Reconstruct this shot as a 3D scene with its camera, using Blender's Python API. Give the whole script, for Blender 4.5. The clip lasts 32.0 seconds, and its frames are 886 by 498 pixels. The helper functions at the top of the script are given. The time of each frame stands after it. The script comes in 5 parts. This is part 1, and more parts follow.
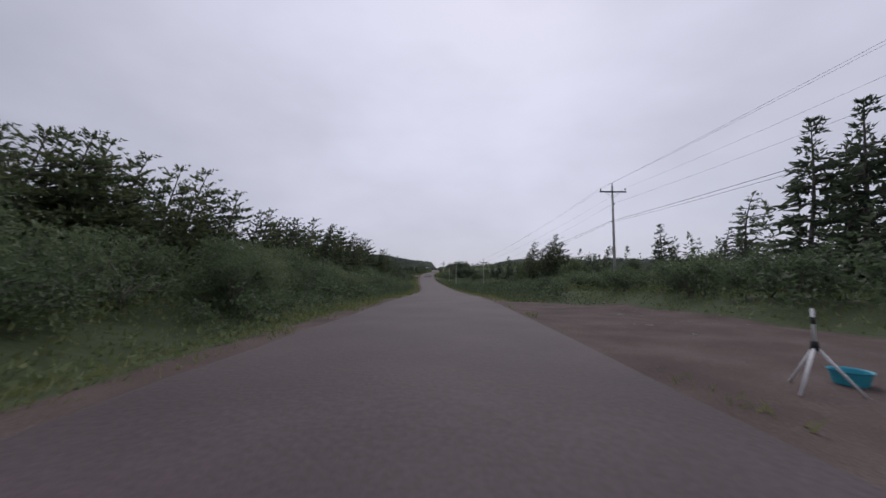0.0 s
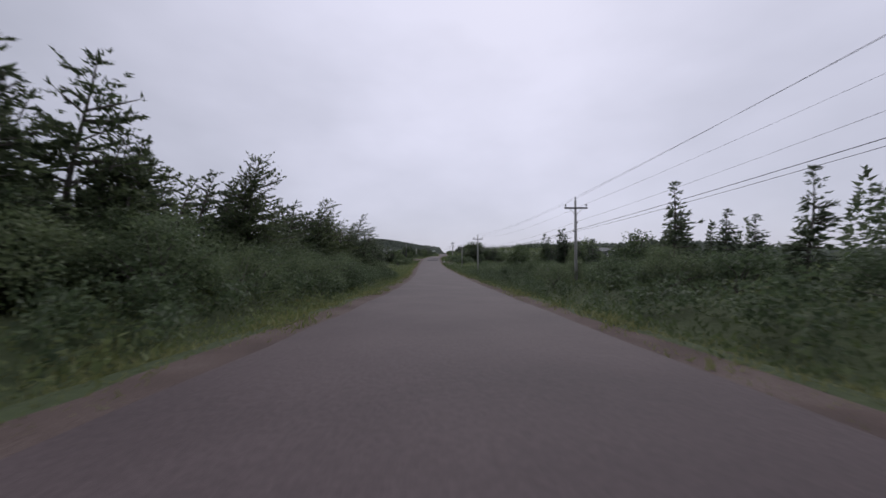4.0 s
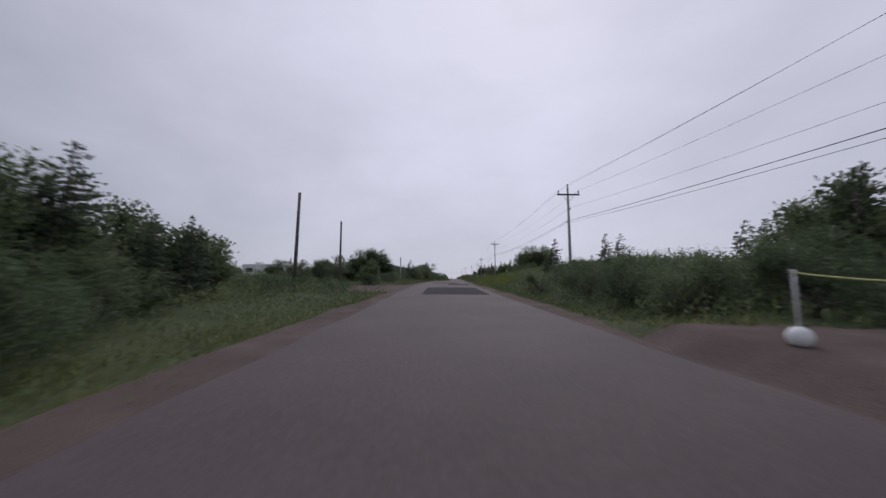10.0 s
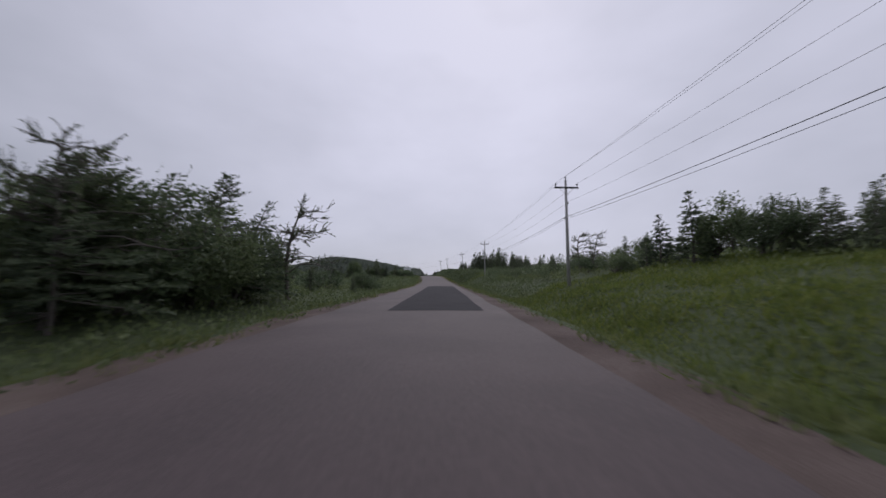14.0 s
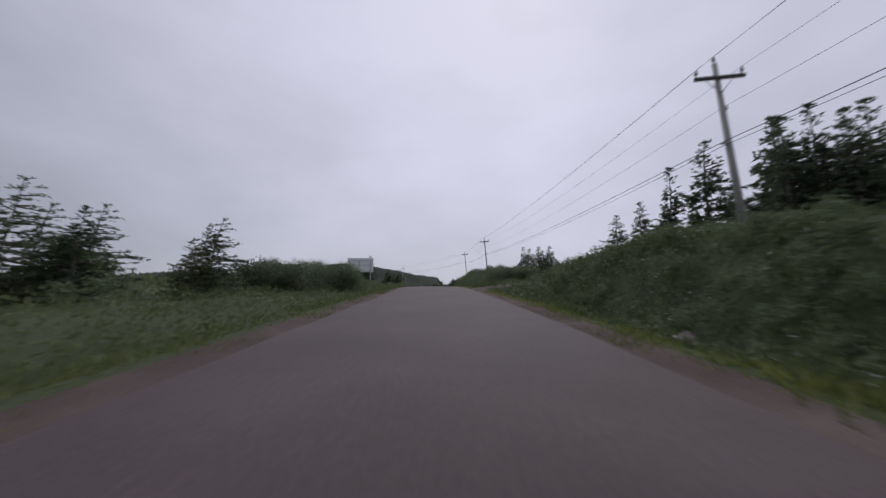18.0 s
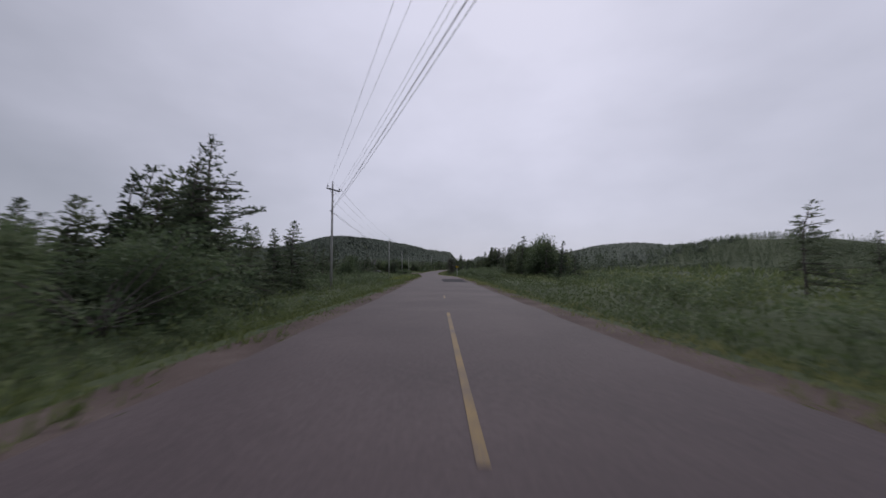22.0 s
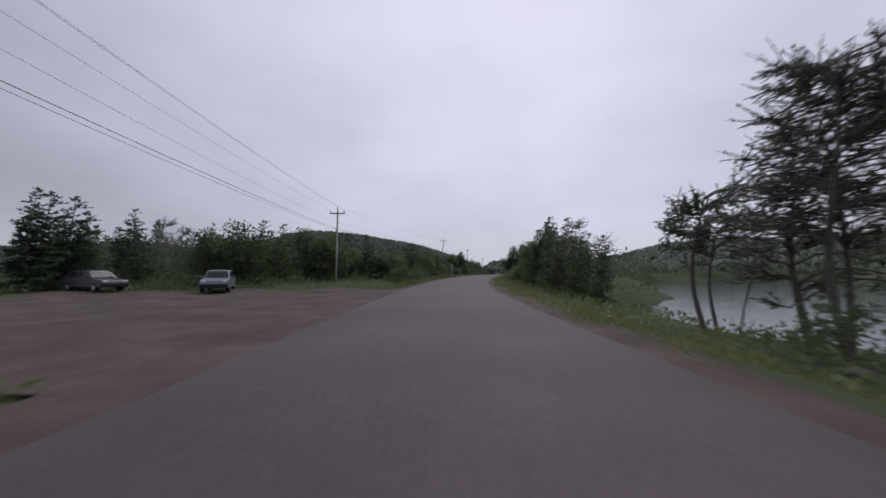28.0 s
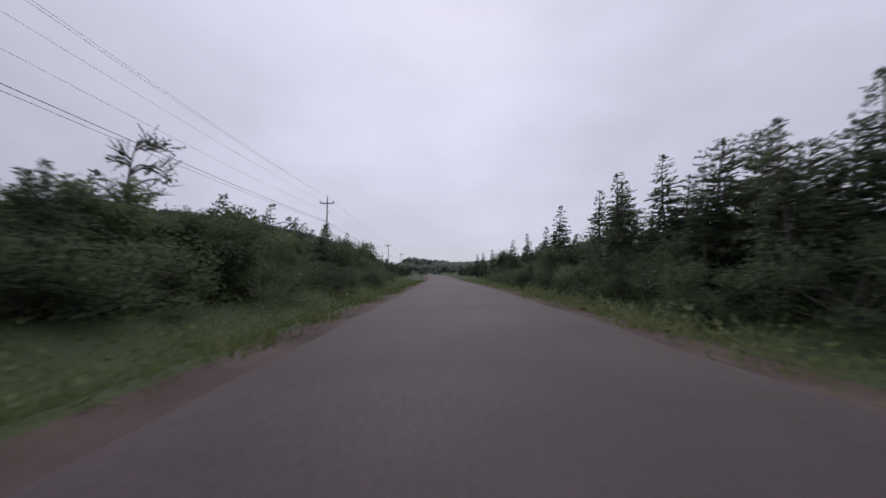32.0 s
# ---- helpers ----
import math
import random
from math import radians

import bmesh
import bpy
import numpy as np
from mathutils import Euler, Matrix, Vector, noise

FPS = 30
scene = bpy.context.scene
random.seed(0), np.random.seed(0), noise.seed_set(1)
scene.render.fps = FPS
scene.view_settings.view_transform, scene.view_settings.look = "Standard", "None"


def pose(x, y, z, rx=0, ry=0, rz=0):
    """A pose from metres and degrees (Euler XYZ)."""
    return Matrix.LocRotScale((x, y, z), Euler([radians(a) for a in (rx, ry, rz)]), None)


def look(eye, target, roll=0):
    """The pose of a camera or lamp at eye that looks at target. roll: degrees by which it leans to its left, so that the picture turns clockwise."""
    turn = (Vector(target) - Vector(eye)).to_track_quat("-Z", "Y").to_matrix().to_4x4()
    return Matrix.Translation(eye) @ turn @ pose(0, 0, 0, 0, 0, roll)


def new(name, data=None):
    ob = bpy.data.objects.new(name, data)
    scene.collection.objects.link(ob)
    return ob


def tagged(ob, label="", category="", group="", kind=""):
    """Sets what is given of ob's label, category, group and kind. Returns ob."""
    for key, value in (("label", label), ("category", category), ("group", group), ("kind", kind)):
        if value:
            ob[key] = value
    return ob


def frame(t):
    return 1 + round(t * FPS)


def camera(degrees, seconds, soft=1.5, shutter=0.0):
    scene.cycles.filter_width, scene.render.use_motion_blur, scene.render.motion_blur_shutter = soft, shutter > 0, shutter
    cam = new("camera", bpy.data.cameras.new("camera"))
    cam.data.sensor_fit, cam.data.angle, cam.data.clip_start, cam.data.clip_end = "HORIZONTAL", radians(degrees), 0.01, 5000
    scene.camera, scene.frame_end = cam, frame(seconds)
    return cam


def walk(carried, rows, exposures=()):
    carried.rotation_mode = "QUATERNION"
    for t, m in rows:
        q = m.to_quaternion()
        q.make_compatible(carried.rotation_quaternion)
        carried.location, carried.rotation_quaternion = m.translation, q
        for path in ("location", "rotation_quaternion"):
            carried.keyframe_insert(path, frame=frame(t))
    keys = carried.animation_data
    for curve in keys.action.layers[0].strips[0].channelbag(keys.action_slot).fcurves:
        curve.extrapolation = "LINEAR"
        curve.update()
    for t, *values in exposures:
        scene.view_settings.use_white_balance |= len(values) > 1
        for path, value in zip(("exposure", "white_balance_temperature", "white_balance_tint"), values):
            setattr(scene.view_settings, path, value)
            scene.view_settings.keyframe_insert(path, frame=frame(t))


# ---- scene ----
# A wet rural road under an overcast sky, driven along for about 700 m.
cam = camera(104.2, 32.0, 1.5, 0.16)
ROWS = [
    (0.0, 0.0, 0.0, 1.4, 93.86, -1.76), (0.5, 0.12, 4.21, 1.37, 93.53, -2.24), (1.0, 0.27, 8.78, 1.29, 92.65, -2.45), (1.5, 0.45, 13.79, 1.17, 92.61, -2.33),
    (2.0, 0.62, 19.29, 1.0, 92.25, -2.03), (2.5, 0.76, 25.27, 0.77, 91.5, -1.58), (3.0, 0.87, 31.73, 0.5, 90.9, -1.18), (3.5, 0.94, 38.65, 0.2, 91.4, -0.77),
    (4.0, 0.96, 46.02, -0.11, 91.5, -0.39), (4.5, 0.93, 53.83, -0.41, 91.5, 0.0), (5.0, 0.84, 62.06, -0.7, 91.5, 0.44), (5.5, 0.68, 70.7, -0.95, 91.7, 0.92),
    (6.0, 0.43, 79.74, -1.15, 92.35, 1.4), (6.5, 0.09, 89.17, -1.27, 93.15, 1.93), (7.0, -0.35, 98.95, -1.34, 93.92, 2.34), (7.5, -0.86, 109.08, -1.34, 94.01, 2.62),
    (8.0, -1.41, 119.53, -1.3, 95.55, 2.65), (8.5, -1.95, 130.26, -1.23, 94.44, 2.28), (9.0, -2.4, 141.22, -1.15, 93.9, 1.6), (9.5, -2.73, 152.38, -0.98, 94.9, 0.98),
    (10.0, -2.95, 163.71, -0.68, 96.14, 0.47), (10.5, -3.08, 175.18, -0.27, 96.37, -0.01), (11.0, -3.1, 186.77, 0.19, 96.46, -0.59), (11.5, -2.98, 198.48, 0.62, 96.07, -1.35),
    (12.0, -2.72, 210.28, 0.99, 95.67, -2.05), (12.5, -2.3, 222.16, 1.31, 95.49, -2.76), (13.0, -1.76, 234.13, 1.61, 95.51, -3.27), (13.5, -1.13, 246.17, 1.88, 95.45, -3.51),
    (14.0, -0.47, 258.28, 2.13, 95.3, -3.54), (14.5, 0.19, 270.45, 2.32, 94.82, -3.41), (15.0, 0.82, 282.66, 2.45, 94.58, -3.31), (15.5, 1.42, 294.9, 2.54, 94.48, -3.17),
    (16.0, 1.99, 307.17, 2.63, 94.54, -2.95), (16.5, 2.5, 319.48, 2.75, 94.91, -2.59), (17.0, 2.91, 331.82, 2.94, 94.83, -2.06), (17.5, 3.2, 344.2, 3.25, 95.89, -1.4),
    (18.0, 3.32, 356.59, 3.73, 96.83, -0.52), (18.5, 3.25, 368.99, 4.33, 97.16, 0.31), (19.0, 3.01, 381.35, 4.92, 96.92, 1.18), (19.5, 2.6, 393.67, 5.39, 95.89, 1.81),
    (20.0, 2.09, 405.95, 5.66, 94.7, 2.1), (20.5, 1.55, 418.17, 5.73, 94.14, 2.15), (21.0, 1.03, 430.34, 5.64, 93.29, 1.93), (21.5, 0.56, 442.46, 5.44, 93.02, 1.71),
    (22.0, 0.13, 454.55, 5.2, 92.78, 1.52), (22.5, -0.27, 466.61, 4.97, 92.88, 1.49), (23.0, -0.66, 478.62, 4.82, 93.86, 1.49), (23.5, -1.1, 490.59, 4.73, 93.8, 1.82),
    (24.0, -1.63, 502.51, 4.63, 93.3, 2.52), (24.5, -2.32, 514.39, 4.48, 93.08, 3.31), (25.0, -3.17, 526.22, 4.29, 93.06, 4.09), (25.5, -4.16, 537.99, 4.07, 92.97, 4.69),
    (26.0, -5.25, 549.71, 3.83, 92.91, 5.18), (26.5, -6.42, 561.38, 3.59, 92.92, 5.39), (27.0, -7.57, 573.02, 3.36, 93.04, 5.16), (27.5, -8.62, 584.63, 3.17, 93.09, 4.32),
    (28.0, -9.41, 596.23, 3.06, 93.88, 2.73), (28.5, -9.84, 607.81, 3.05, 94.29, 0.67), (29.0, -9.83, 619.36, 3.1, 94.5, -1.62), (29.5, -9.33, 630.86, 3.22, 94.73, -4.19),
    (30.0, -8.32, 642.28, 3.39, 95.18, -6.65), (30.5, -6.9, 653.63, 3.58, 95.25, -8.46), (31.0, -5.19, 664.91, 3.73, 94.6, -9.63), (31.5, -3.27, 676.14, 3.79, 94.06, -10.56),
    (32.0, -1.18, 687.31, 3.74, 93.54, -11.44),
]

walk(cam, [(t, pose(x, y, z, rx, 0, rz)) for t, x, y, z, rx, rz in ROWS], [(0.0, 0.04), (3.0, 0.09), (6.0, 0.12), (8.0, 0.0), (12.0, -0.03), (20.0, -0.06), (24.0, 0.0), (30.0, 0.05), (32.0, 0.07)])

# ---- sky and sun ----
SUN_DIR = Vector((0.16, 0.65, 0.75)).normalized()
world = bpy.data.worlds.new("overcast_sky")
scene.world = world
world.use_nodes = True
wn, wl = world.node_tree.nodes, world.node_tree.links
wn.clear()
w_out = wn.new("ShaderNodeOutputWorld")
sky = wn.new("ShaderNodeTexSky")
sky.sky_type, sky.sun_disc = "NISHITA", False
sky.sun_elevation, sky.sun_rotation = math.asin(SUN_DIR.z), math.atan2(SUN_DIR.x, SUN_DIR.y)
bg_sky = wn.new("ShaderNodeBackground")
bg_sky.inputs["Strength"].default_value = 0.06
wl.new(sky.outputs[0], bg_sky.inputs["Color"])
coord = wn.new("ShaderNodeTexCoord")
dot = wn.new("ShaderNodeVectorMath")
dot.operation = "DOT_PRODUCT"
dot.inputs[1].default_value = SUN_DIR
wl.new(coord.outputs["Generated"], dot.inputs[0])
glow = wn.new("ShaderNodeMapRange")
glow.inputs["From Min"].default_value, glow.inputs["From Max"].default_value = 0.4, 1.0
glow.inputs["To Min"].default_value, glow.inputs["To Max"].default_value = 0.065, 0.70
wl.new(dot.outputs["Value"], glow.inputs["Value"])
clouds = wn.new("ShaderNodeTexNoise")
clouds.inputs["Scale"].default_value, clouds.inputs["Detail"].default_value, clouds.inputs["Roughness"].default_value = 2.3, 4.0, 0.5
stretch = wn.new("ShaderNodeVectorMath")
stretch.operation = "MULTIPLY"
stretch.inputs[1].default_value = (1.0, 1.0, 2.0)
wl.new(coord.outputs["Generated"], stretch.inputs[0])
wl.new(stretch.outputs[0], clouds.inputs["Vector"])
mixv = wn.new("ShaderNodeMath")
mixv.operation = "MULTIPLY_ADD"
mixv.inputs[1].default_value = 0.62
wl.new(clouds.outputs["Fac"], mixv.inputs[0])
wl.new(glow.outputs[0], mixv.inputs[2])
ramp = wn.new("ShaderNodeValToRGB")
ramp.color_ramp.elements[0].position, ramp.color_ramp.elements[0].color = 0.1, (0.275, 0.292, 0.348, 1)
ramp.color_ramp.elements[1].position, ramp.color_ramp.elements[1].color = 1.0, (0.752, 0.75, 0.906, 1)
wl.new(mixv.outputs[0], ramp.inputs["Fac"])
bg_cloud = wn.new("ShaderNodeBackground")
bg_cloud.inputs["Strength"].default_value = 1.0
wl.new(ramp.outputs[0], bg_cloud.inputs["Color"])
w_mix = wn.new("ShaderNodeMixShader")
w_mix.inputs[0].default_value = 0.9
wl.new(bg_sky.outputs[0], w_mix.inputs[1])
wl.new(bg_cloud.outputs[0], w_mix.inputs[2])
wl.new(w_mix.outputs[0], w_out.inputs["Surface"])
sun_data = bpy.data.lights.new("sun", "SUN")
sun_data.energy, sun_data.angle, sun_data.color = 1.1, radians(40), (1.0, 0.97, 0.95)
sun = new("sun", sun_data)
sun.matrix_world = look(SUN_DIR * 50, (0, 0, 0))


# ---- materials ----
def material(name, colours, rough=0.8, scale=1.0, bump=0.3, metal=0.0, leaf=0.0, spread=0.25, spec=0.3, detail=9.0):
    """Colours mixed by coarse and fine noise, with relief; leaf > 0 varies piece by piece and lets light through."""
    m = bpy.data.materials.new(name)
    m.use_nodes = True
    n, l = m.node_tree.nodes, m.node_tree.links
    b = n["Principled BSDF"]
    b.inputs["Roughness"].default_value, b.inputs["Metallic"].default_value = rough, metal
    b.inputs["Specular IOR Level"].default_value = spec
    where = n.new("ShaderNodeNewGeometry")
    coarse, fine = n.new("ShaderNodeTexNoise"), n.new("ShaderNodeTexNoise")
    coarse.inputs["Scale"].default_value, coarse.inputs["Detail"].default_value = scale * 0.22, 3.0
    fine.inputs["Scale"].default_value, fine.inputs["Detail"].default_value = scale * detail, 4.0
    if leaf:
        place = where.outputs["Position"]
    else:
        tc = n.new("ShaderNodeTexCoord")
        place = tc.outputs["Object"]
    l.new(place, coarse.inputs["Vector"])
    l.new(place, fine.inputs["Vector"])
    add = n.new("ShaderNodeMath")
    add.operation = "MULTIPLY_ADD"
    add.inputs[1].default_value = 0.45
    l.new(fine.outputs["Fac"], add.inputs[0])
    if leaf:
        isl = n.new("ShaderNodeMath")
        isl.operation = "MULTIPLY_ADD"
        isl.inputs[1].default_value = 0.36
        l.new(where.outputs["Random Per Island"], isl.inputs[0])
        obj = n.new("ShaderNodeObjectInfo")
        sc = n.new("ShaderNodeMath")
        sc.operation = "MULTIPLY_ADD"
        sc.inputs[1].default_value, sc.inputs[2].default_value = 0.45, -0.14
        l.new(obj.outputs["Random"], sc.inputs[0])
        l.new(sc.outputs[0], isl.inputs[2])
        l.new(isl.outputs[0], add.inputs[2])
    else:
        half = n.new("ShaderNodeMath")
        half.operation = "MULTIPLY"
        half.inputs[1].default_value = 0.55
        l.new(coarse.outputs["Fac"], half.inputs[0])
        l.new(half.outputs[0], add.inputs[2])
    cr = n.new("ShaderNodeValToRGB")
    els = cr.color_ramp.elements
    lo, hi = 0.5 - spread, 0.5 + spread
    while len(els) < len(colours):
        els.new(0.5)
    for k, c in enumerate(colours):
        els[k].position = lo + (hi - lo) * k / max(1, len(colours) - 1)
        els[k].color = (*c, 1)
    l.new(add.outputs[0], cr.inputs["Fac"])
    l.new(cr.outputs["Color"], b.inputs["Base Color"])
    if bump:
        bp = n.new("ShaderNodeBump")
        bp.inputs["Strength"].default_value, bp.inputs["Distance"].default_value = bump, 0.05 / max(scale, 0.2)
        l.new(fine.outputs["Fac"], bp.inputs["Height"])
        l.new(bp.outputs[0], b.inputs["Normal"])
    if leaf:
        soft = n.new("ShaderNodeVectorMath")
        soft.operation = "MULTIPLY_ADD"
        soft.inputs[1].default_value, soft.inputs[2].default_value = (0.5, 0.5, 0.5), (0, 0, 0.5)
        unit = n.new("ShaderNodeVectorMath")
        unit.operation = "NORMALIZE"
        l.new(where.outputs["Normal"], soft.inputs[0])
        l.new(soft.outputs[0], unit.inputs[0])
        l.new(unit.outputs[0], b.inputs["Normal"])
        tr = n.new("ShaderNodeBsdfTranslucent")
        l.new(cr.outputs["Color"], tr.inputs["Color"])
        mx = n.new("ShaderNodeMixShader")
        mx.inputs[0].default_value = leaf
        l.new(b.outputs[0], mx.inputs[1])
        l.new(tr.outputs[0], mx.inputs[2])
        l.new(mx.outputs[0], n["Material Output"].inputs["Surface"])
    return m


M_ROAD = material("weathered_asphalt", [(0.047, 0.036, 0.039), (0.073, 0.055, 0.058), (0.104, 0.08, 0.083)], 0.75, 1.6, 0.35, spec=0.25)
M_PATCH = material("fresh_asphalt", [(0.03, 0.0285, 0.032), (0.048, 0.045, 0.05)], 0.9, 2.0, 0.35, spec=0.08)
M_PAINT = material("worn_yellow_paint", [(0.11, 0.085, 0.08), (0.17, 0.12, 0.065), (0.24, 0.16, 0.06)], 0.7, 6.0, 0.1, spread=0.15)
M_GRAVEL = material("red_gravel", [(0.052, 0.039, 0.036), (0.095, 0.072, 0.066), (0.155, 0.125, 0.116)], 0.95, 3.0, 0.8, spec=0.1)
M_SOIL = material("field_soil", [(0.028, 0.04, 0.017), (0.045, 0.06, 0.025), (0.07, 0.08, 0.038)], 0.95, 0.7, 0.6)
M_ROCK = material("granite", [(0.1, 0.085, 0.08), (0.18, 0.16, 0.15), (0.28, 0.255, 0.24)], 0.85, 3.0, 0.5)
M_WATER = material("lake_water", [(0.035, 0.045, 0.055), (0.05, 0.06, 0.07)], 0.08, 0.8, 0.12, spec=0.6)
M_SPRUCE = material("spruce_needles", [(0.046, 0.064, 0.04), (0.084, 0.112, 0.064), (0.132, 0.16, 0.092)], 0.7, 0.6, 0, leaf=0.45)
M_LARCH = material("larch_needles", [(0.045, 0.062, 0.032), (0.082, 0.11, 0.05), (0.135, 0.16, 0.075)], 0.7, 0.6, 0, leaf=0.45)
M_ALDER = material("alder_leaves", [(0.06, 0.088, 0.044), (0.098, 0.138, 0.066), (0.145, 0.182, 0.09)], 0.6, 0.5, 0, leaf=0.5)
M_BROAD = material("broad_leaves", [(0.057, 0.082, 0.041), (0.098, 0.136, 0.062), (0.148, 0.186, 0.085)], 0.6, 0.5, 0, leaf=0.5)
M_WEED = material("undergrowth_leaves", [(0.078, 0.106, 0.044), (0.115, 0.148, 0.058), (0.16, 0.188, 0.076)], 0.7, 0.3, 0, leaf=0.45)
M_MEADOW = material("meadow_grass", [(0.085, 0.122, 0.026), (0.15, 0.19, 0.04), (0.23, 0.235, 0.06)], 0.8, 0.2, 0, leaf=0.45)
M_VERGE = material("verge_grass", [(0.082, 0.108, 0.034), (0.138, 0.164, 0.055), (0.215, 0.218, 0.095)], 0.8, 0.3, 0, leaf=0.45)
M_FLOWER = material("whitish_petals", [(0.42, 0.43, 0.36), (0.6, 0.6, 0.54), (0.7, 0.7, 0.66)], 0.7, 0.3, 0, leaf=0.3)
# far crowns greyer and paler than near needles: distance haze put into the colour
M_FAR_HAZED = material("distant_woods", [(0.066, 0.082, 0.064), (0.096, 0.115, 0.09), (0.13, 0.148, 0.118)], 0.9, 0.05, 0, leaf=0.12)
M_BARK = material("grey_bark", [(0.06, 0.05, 0.045), (0.13, 0.115, 0.105), (0.2, 0.185, 0.17)], 0.9, 8.0, 0.5)
M_DEAD = material("bleached_wood", [(0.13, 0.12, 0.115), (0.22, 0.21, 0.20), (0.3, 0.29, 0.28)], 0.9, 8.0, 0.3)
M_POLE = material("weathered_pole_wood", [(0.26, 0.25, 0.245), (0.38, 0.37, 0.36), (0.5, 0.49, 0.475)], 0.85, 7.0, 0.3)
M_POLE_DARK = material("dark_pole_wood", [(0.07, 0.065, 0.065), (0.12, 0.115, 0.11), (0.17, 0.165, 0.16)], 0.85, 7.0, 0.3)
M_ARM = material("crossarm_wood", [(0.06, 0.058, 0.06), (0.11, 0.105, 0.105)], 0.85, 6.0, 0.3)
M_CERAMIC = material("insulator_porcelain", [(0.08, 0.08, 0.085), (0.13, 0.13, 0.135)], 0.3, 3.0, 0.0, spec=0.5)
M_WIRE = material("wire_aluminium", [(0.10, 0.10, 0.105), (0.15, 0.15, 0.155)], 0.5, 1.0, 0.0, metal=0.3)
M_CABLE = material("cable_rubber", [(0.03, 0.03, 0.032), (0.05, 0.05, 0.052)], 0.6, 1.0, 0.0)
M_WHITE = material("white_paint", [(0.55, 0.55, 0.56), (0.72, 0.72, 0.73), (0.8, 0.8, 0.8)], 0.6, 4.0, 0.1)
M_BOARD = material("grey_board", [(0.8, 0.81, 0.82), (0.9, 0.9, 0.9)], 0.7, 2.0, 0.1)
M_RAIL = material("sign_timber", [(0.42, 0.42, 0.43), (0.58, 0.58, 0.59)], 0.8, 5.0, 0.2)
M_YELLOW = material("sign_yellow", [(0.62, 0.42, 0.01), (0.75, 0.52, 0.015)], 0.45, 3.0, 0.0)
M_BLACK = material("black_rubber", [(0.012, 0.012, 0.013), (0.03, 0.03, 0.032)], 0.7, 5.0, 0.1)
M_STEEL = material("galvanised_steel", [(0.3, 0.3, 0.31), (0.46, 0.46, 0.47)], 0.45, 5.0, 0.05, metal=0.6)
M_TEAL = material("teal_plastic", [(0.03, 0.24, 0.32), (0.05, 0.36, 0.45)], 0.45, 5.0, 0.05)
M_ROPE = material("yellow_rope", [(0.4, 0.42, 0.16), (0.6, 0.6, 0.28)], 0.8, 30.0, 0.2)
M_GLASS = material("dark_glass", [(0.02, 0.022, 0.026), (0.045, 0.048, 0.055)], 0.08, 1.0, 0.0, spec=0.6)
M_CAR_A = material("dark_blue_paint", [(0.018, 0.02, 0.028), (0.03, 0.033, 0.045)], 0.3, 2.0, 0.0, spec=0.6)
M_CAR_B = material("slate_paint", [(0.12, 0.145, 0.17), (0.17, 0.2, 0.23)], 0.3, 2.0, 0.0, spec=0.6)
M_LAMP_RED = material("tail_lamp_red", [(0.25, 0.015, 0.015), (0.35, 0.02, 0.02)], 0.25, 4.0, 0.0)
M_SIDING = material("white_siding", [(0.6, 0.61, 0.6), (0.74, 0.74, 0.72)], 0.6, 3.0, 0.1)
M_ROOF = material("grey_roofing", [(0.12, 0.12, 0.13), (0.2, 0.2, 0.21)], 0.85, 3.0, 0.3)

# ---- the plan: an axis along the road, and heights beside it ----
AXIS_X = [0.0, 0.76, 0.95, 0.56, -0.4, -1.69, -2.66, -3.08, -2.95, -2.17, -0.92, 0.42, 1.66, 2.69, 3.26, 3.13, 2.34, 1.26, 0.3, -0.54, -1.52, -3.08, -5.28, -7.75, -9.55, -9.58, -7.36, -3.46]
AXIS_Z = [0.0, -0.62, -1.67, -2.45, -2.74, -2.66, -2.42, -1.67, -0.73, -0.02, 0.56, 0.97, 1.18, 1.44, 2.08, 3.22, 4.13, 4.28, 3.89, 3.47, 3.25, 2.91, 2.42, 1.93, 1.66, 1.76, 2.12, 2.38]
KNOT_Y = np.r_[-400.0, -120.0, -50.0, np.arange(0, 676, 25.0), 715.0, 760.0, 820.0, 950.0, 1300.0]
KNOT_X = np.r_[0.0, 0.0, 0.0, AXIS_X, 4.6, 13.0, 22.0, 30.0, 35.0]
KNOT_Z = np.r_[3.0, 1.6, 0.7, AXIS_Z, 2.2, 1.6, 1.6, 3.0, 4.0]


def spline(ky, kv):
    slope = np.gradient(kv, ky)

    def at(y):
        y = np.asarray(y, float)
        k = np.clip(np.searchsorted(ky, y) - 1, 0, len(ky) - 2)
        h = ky[k + 1] - ky[k]
        u = np.clip((y - ky[k]) / h, 0, 1)
        return ((2 * u**3 - 3 * u**2 + 1) * kv[k] + (u**3 - 2 * u**2 + u) * h * slope[k]
                + (3 * u**2 - 2 * u**3) * kv[k + 1] + (u**3 - u**2) * h * slope[k + 1])
    return at


axis_x, axis_z = spline(KNOT_Y, KNOT_X), spline(KNOT_Y, KNOT_Z)
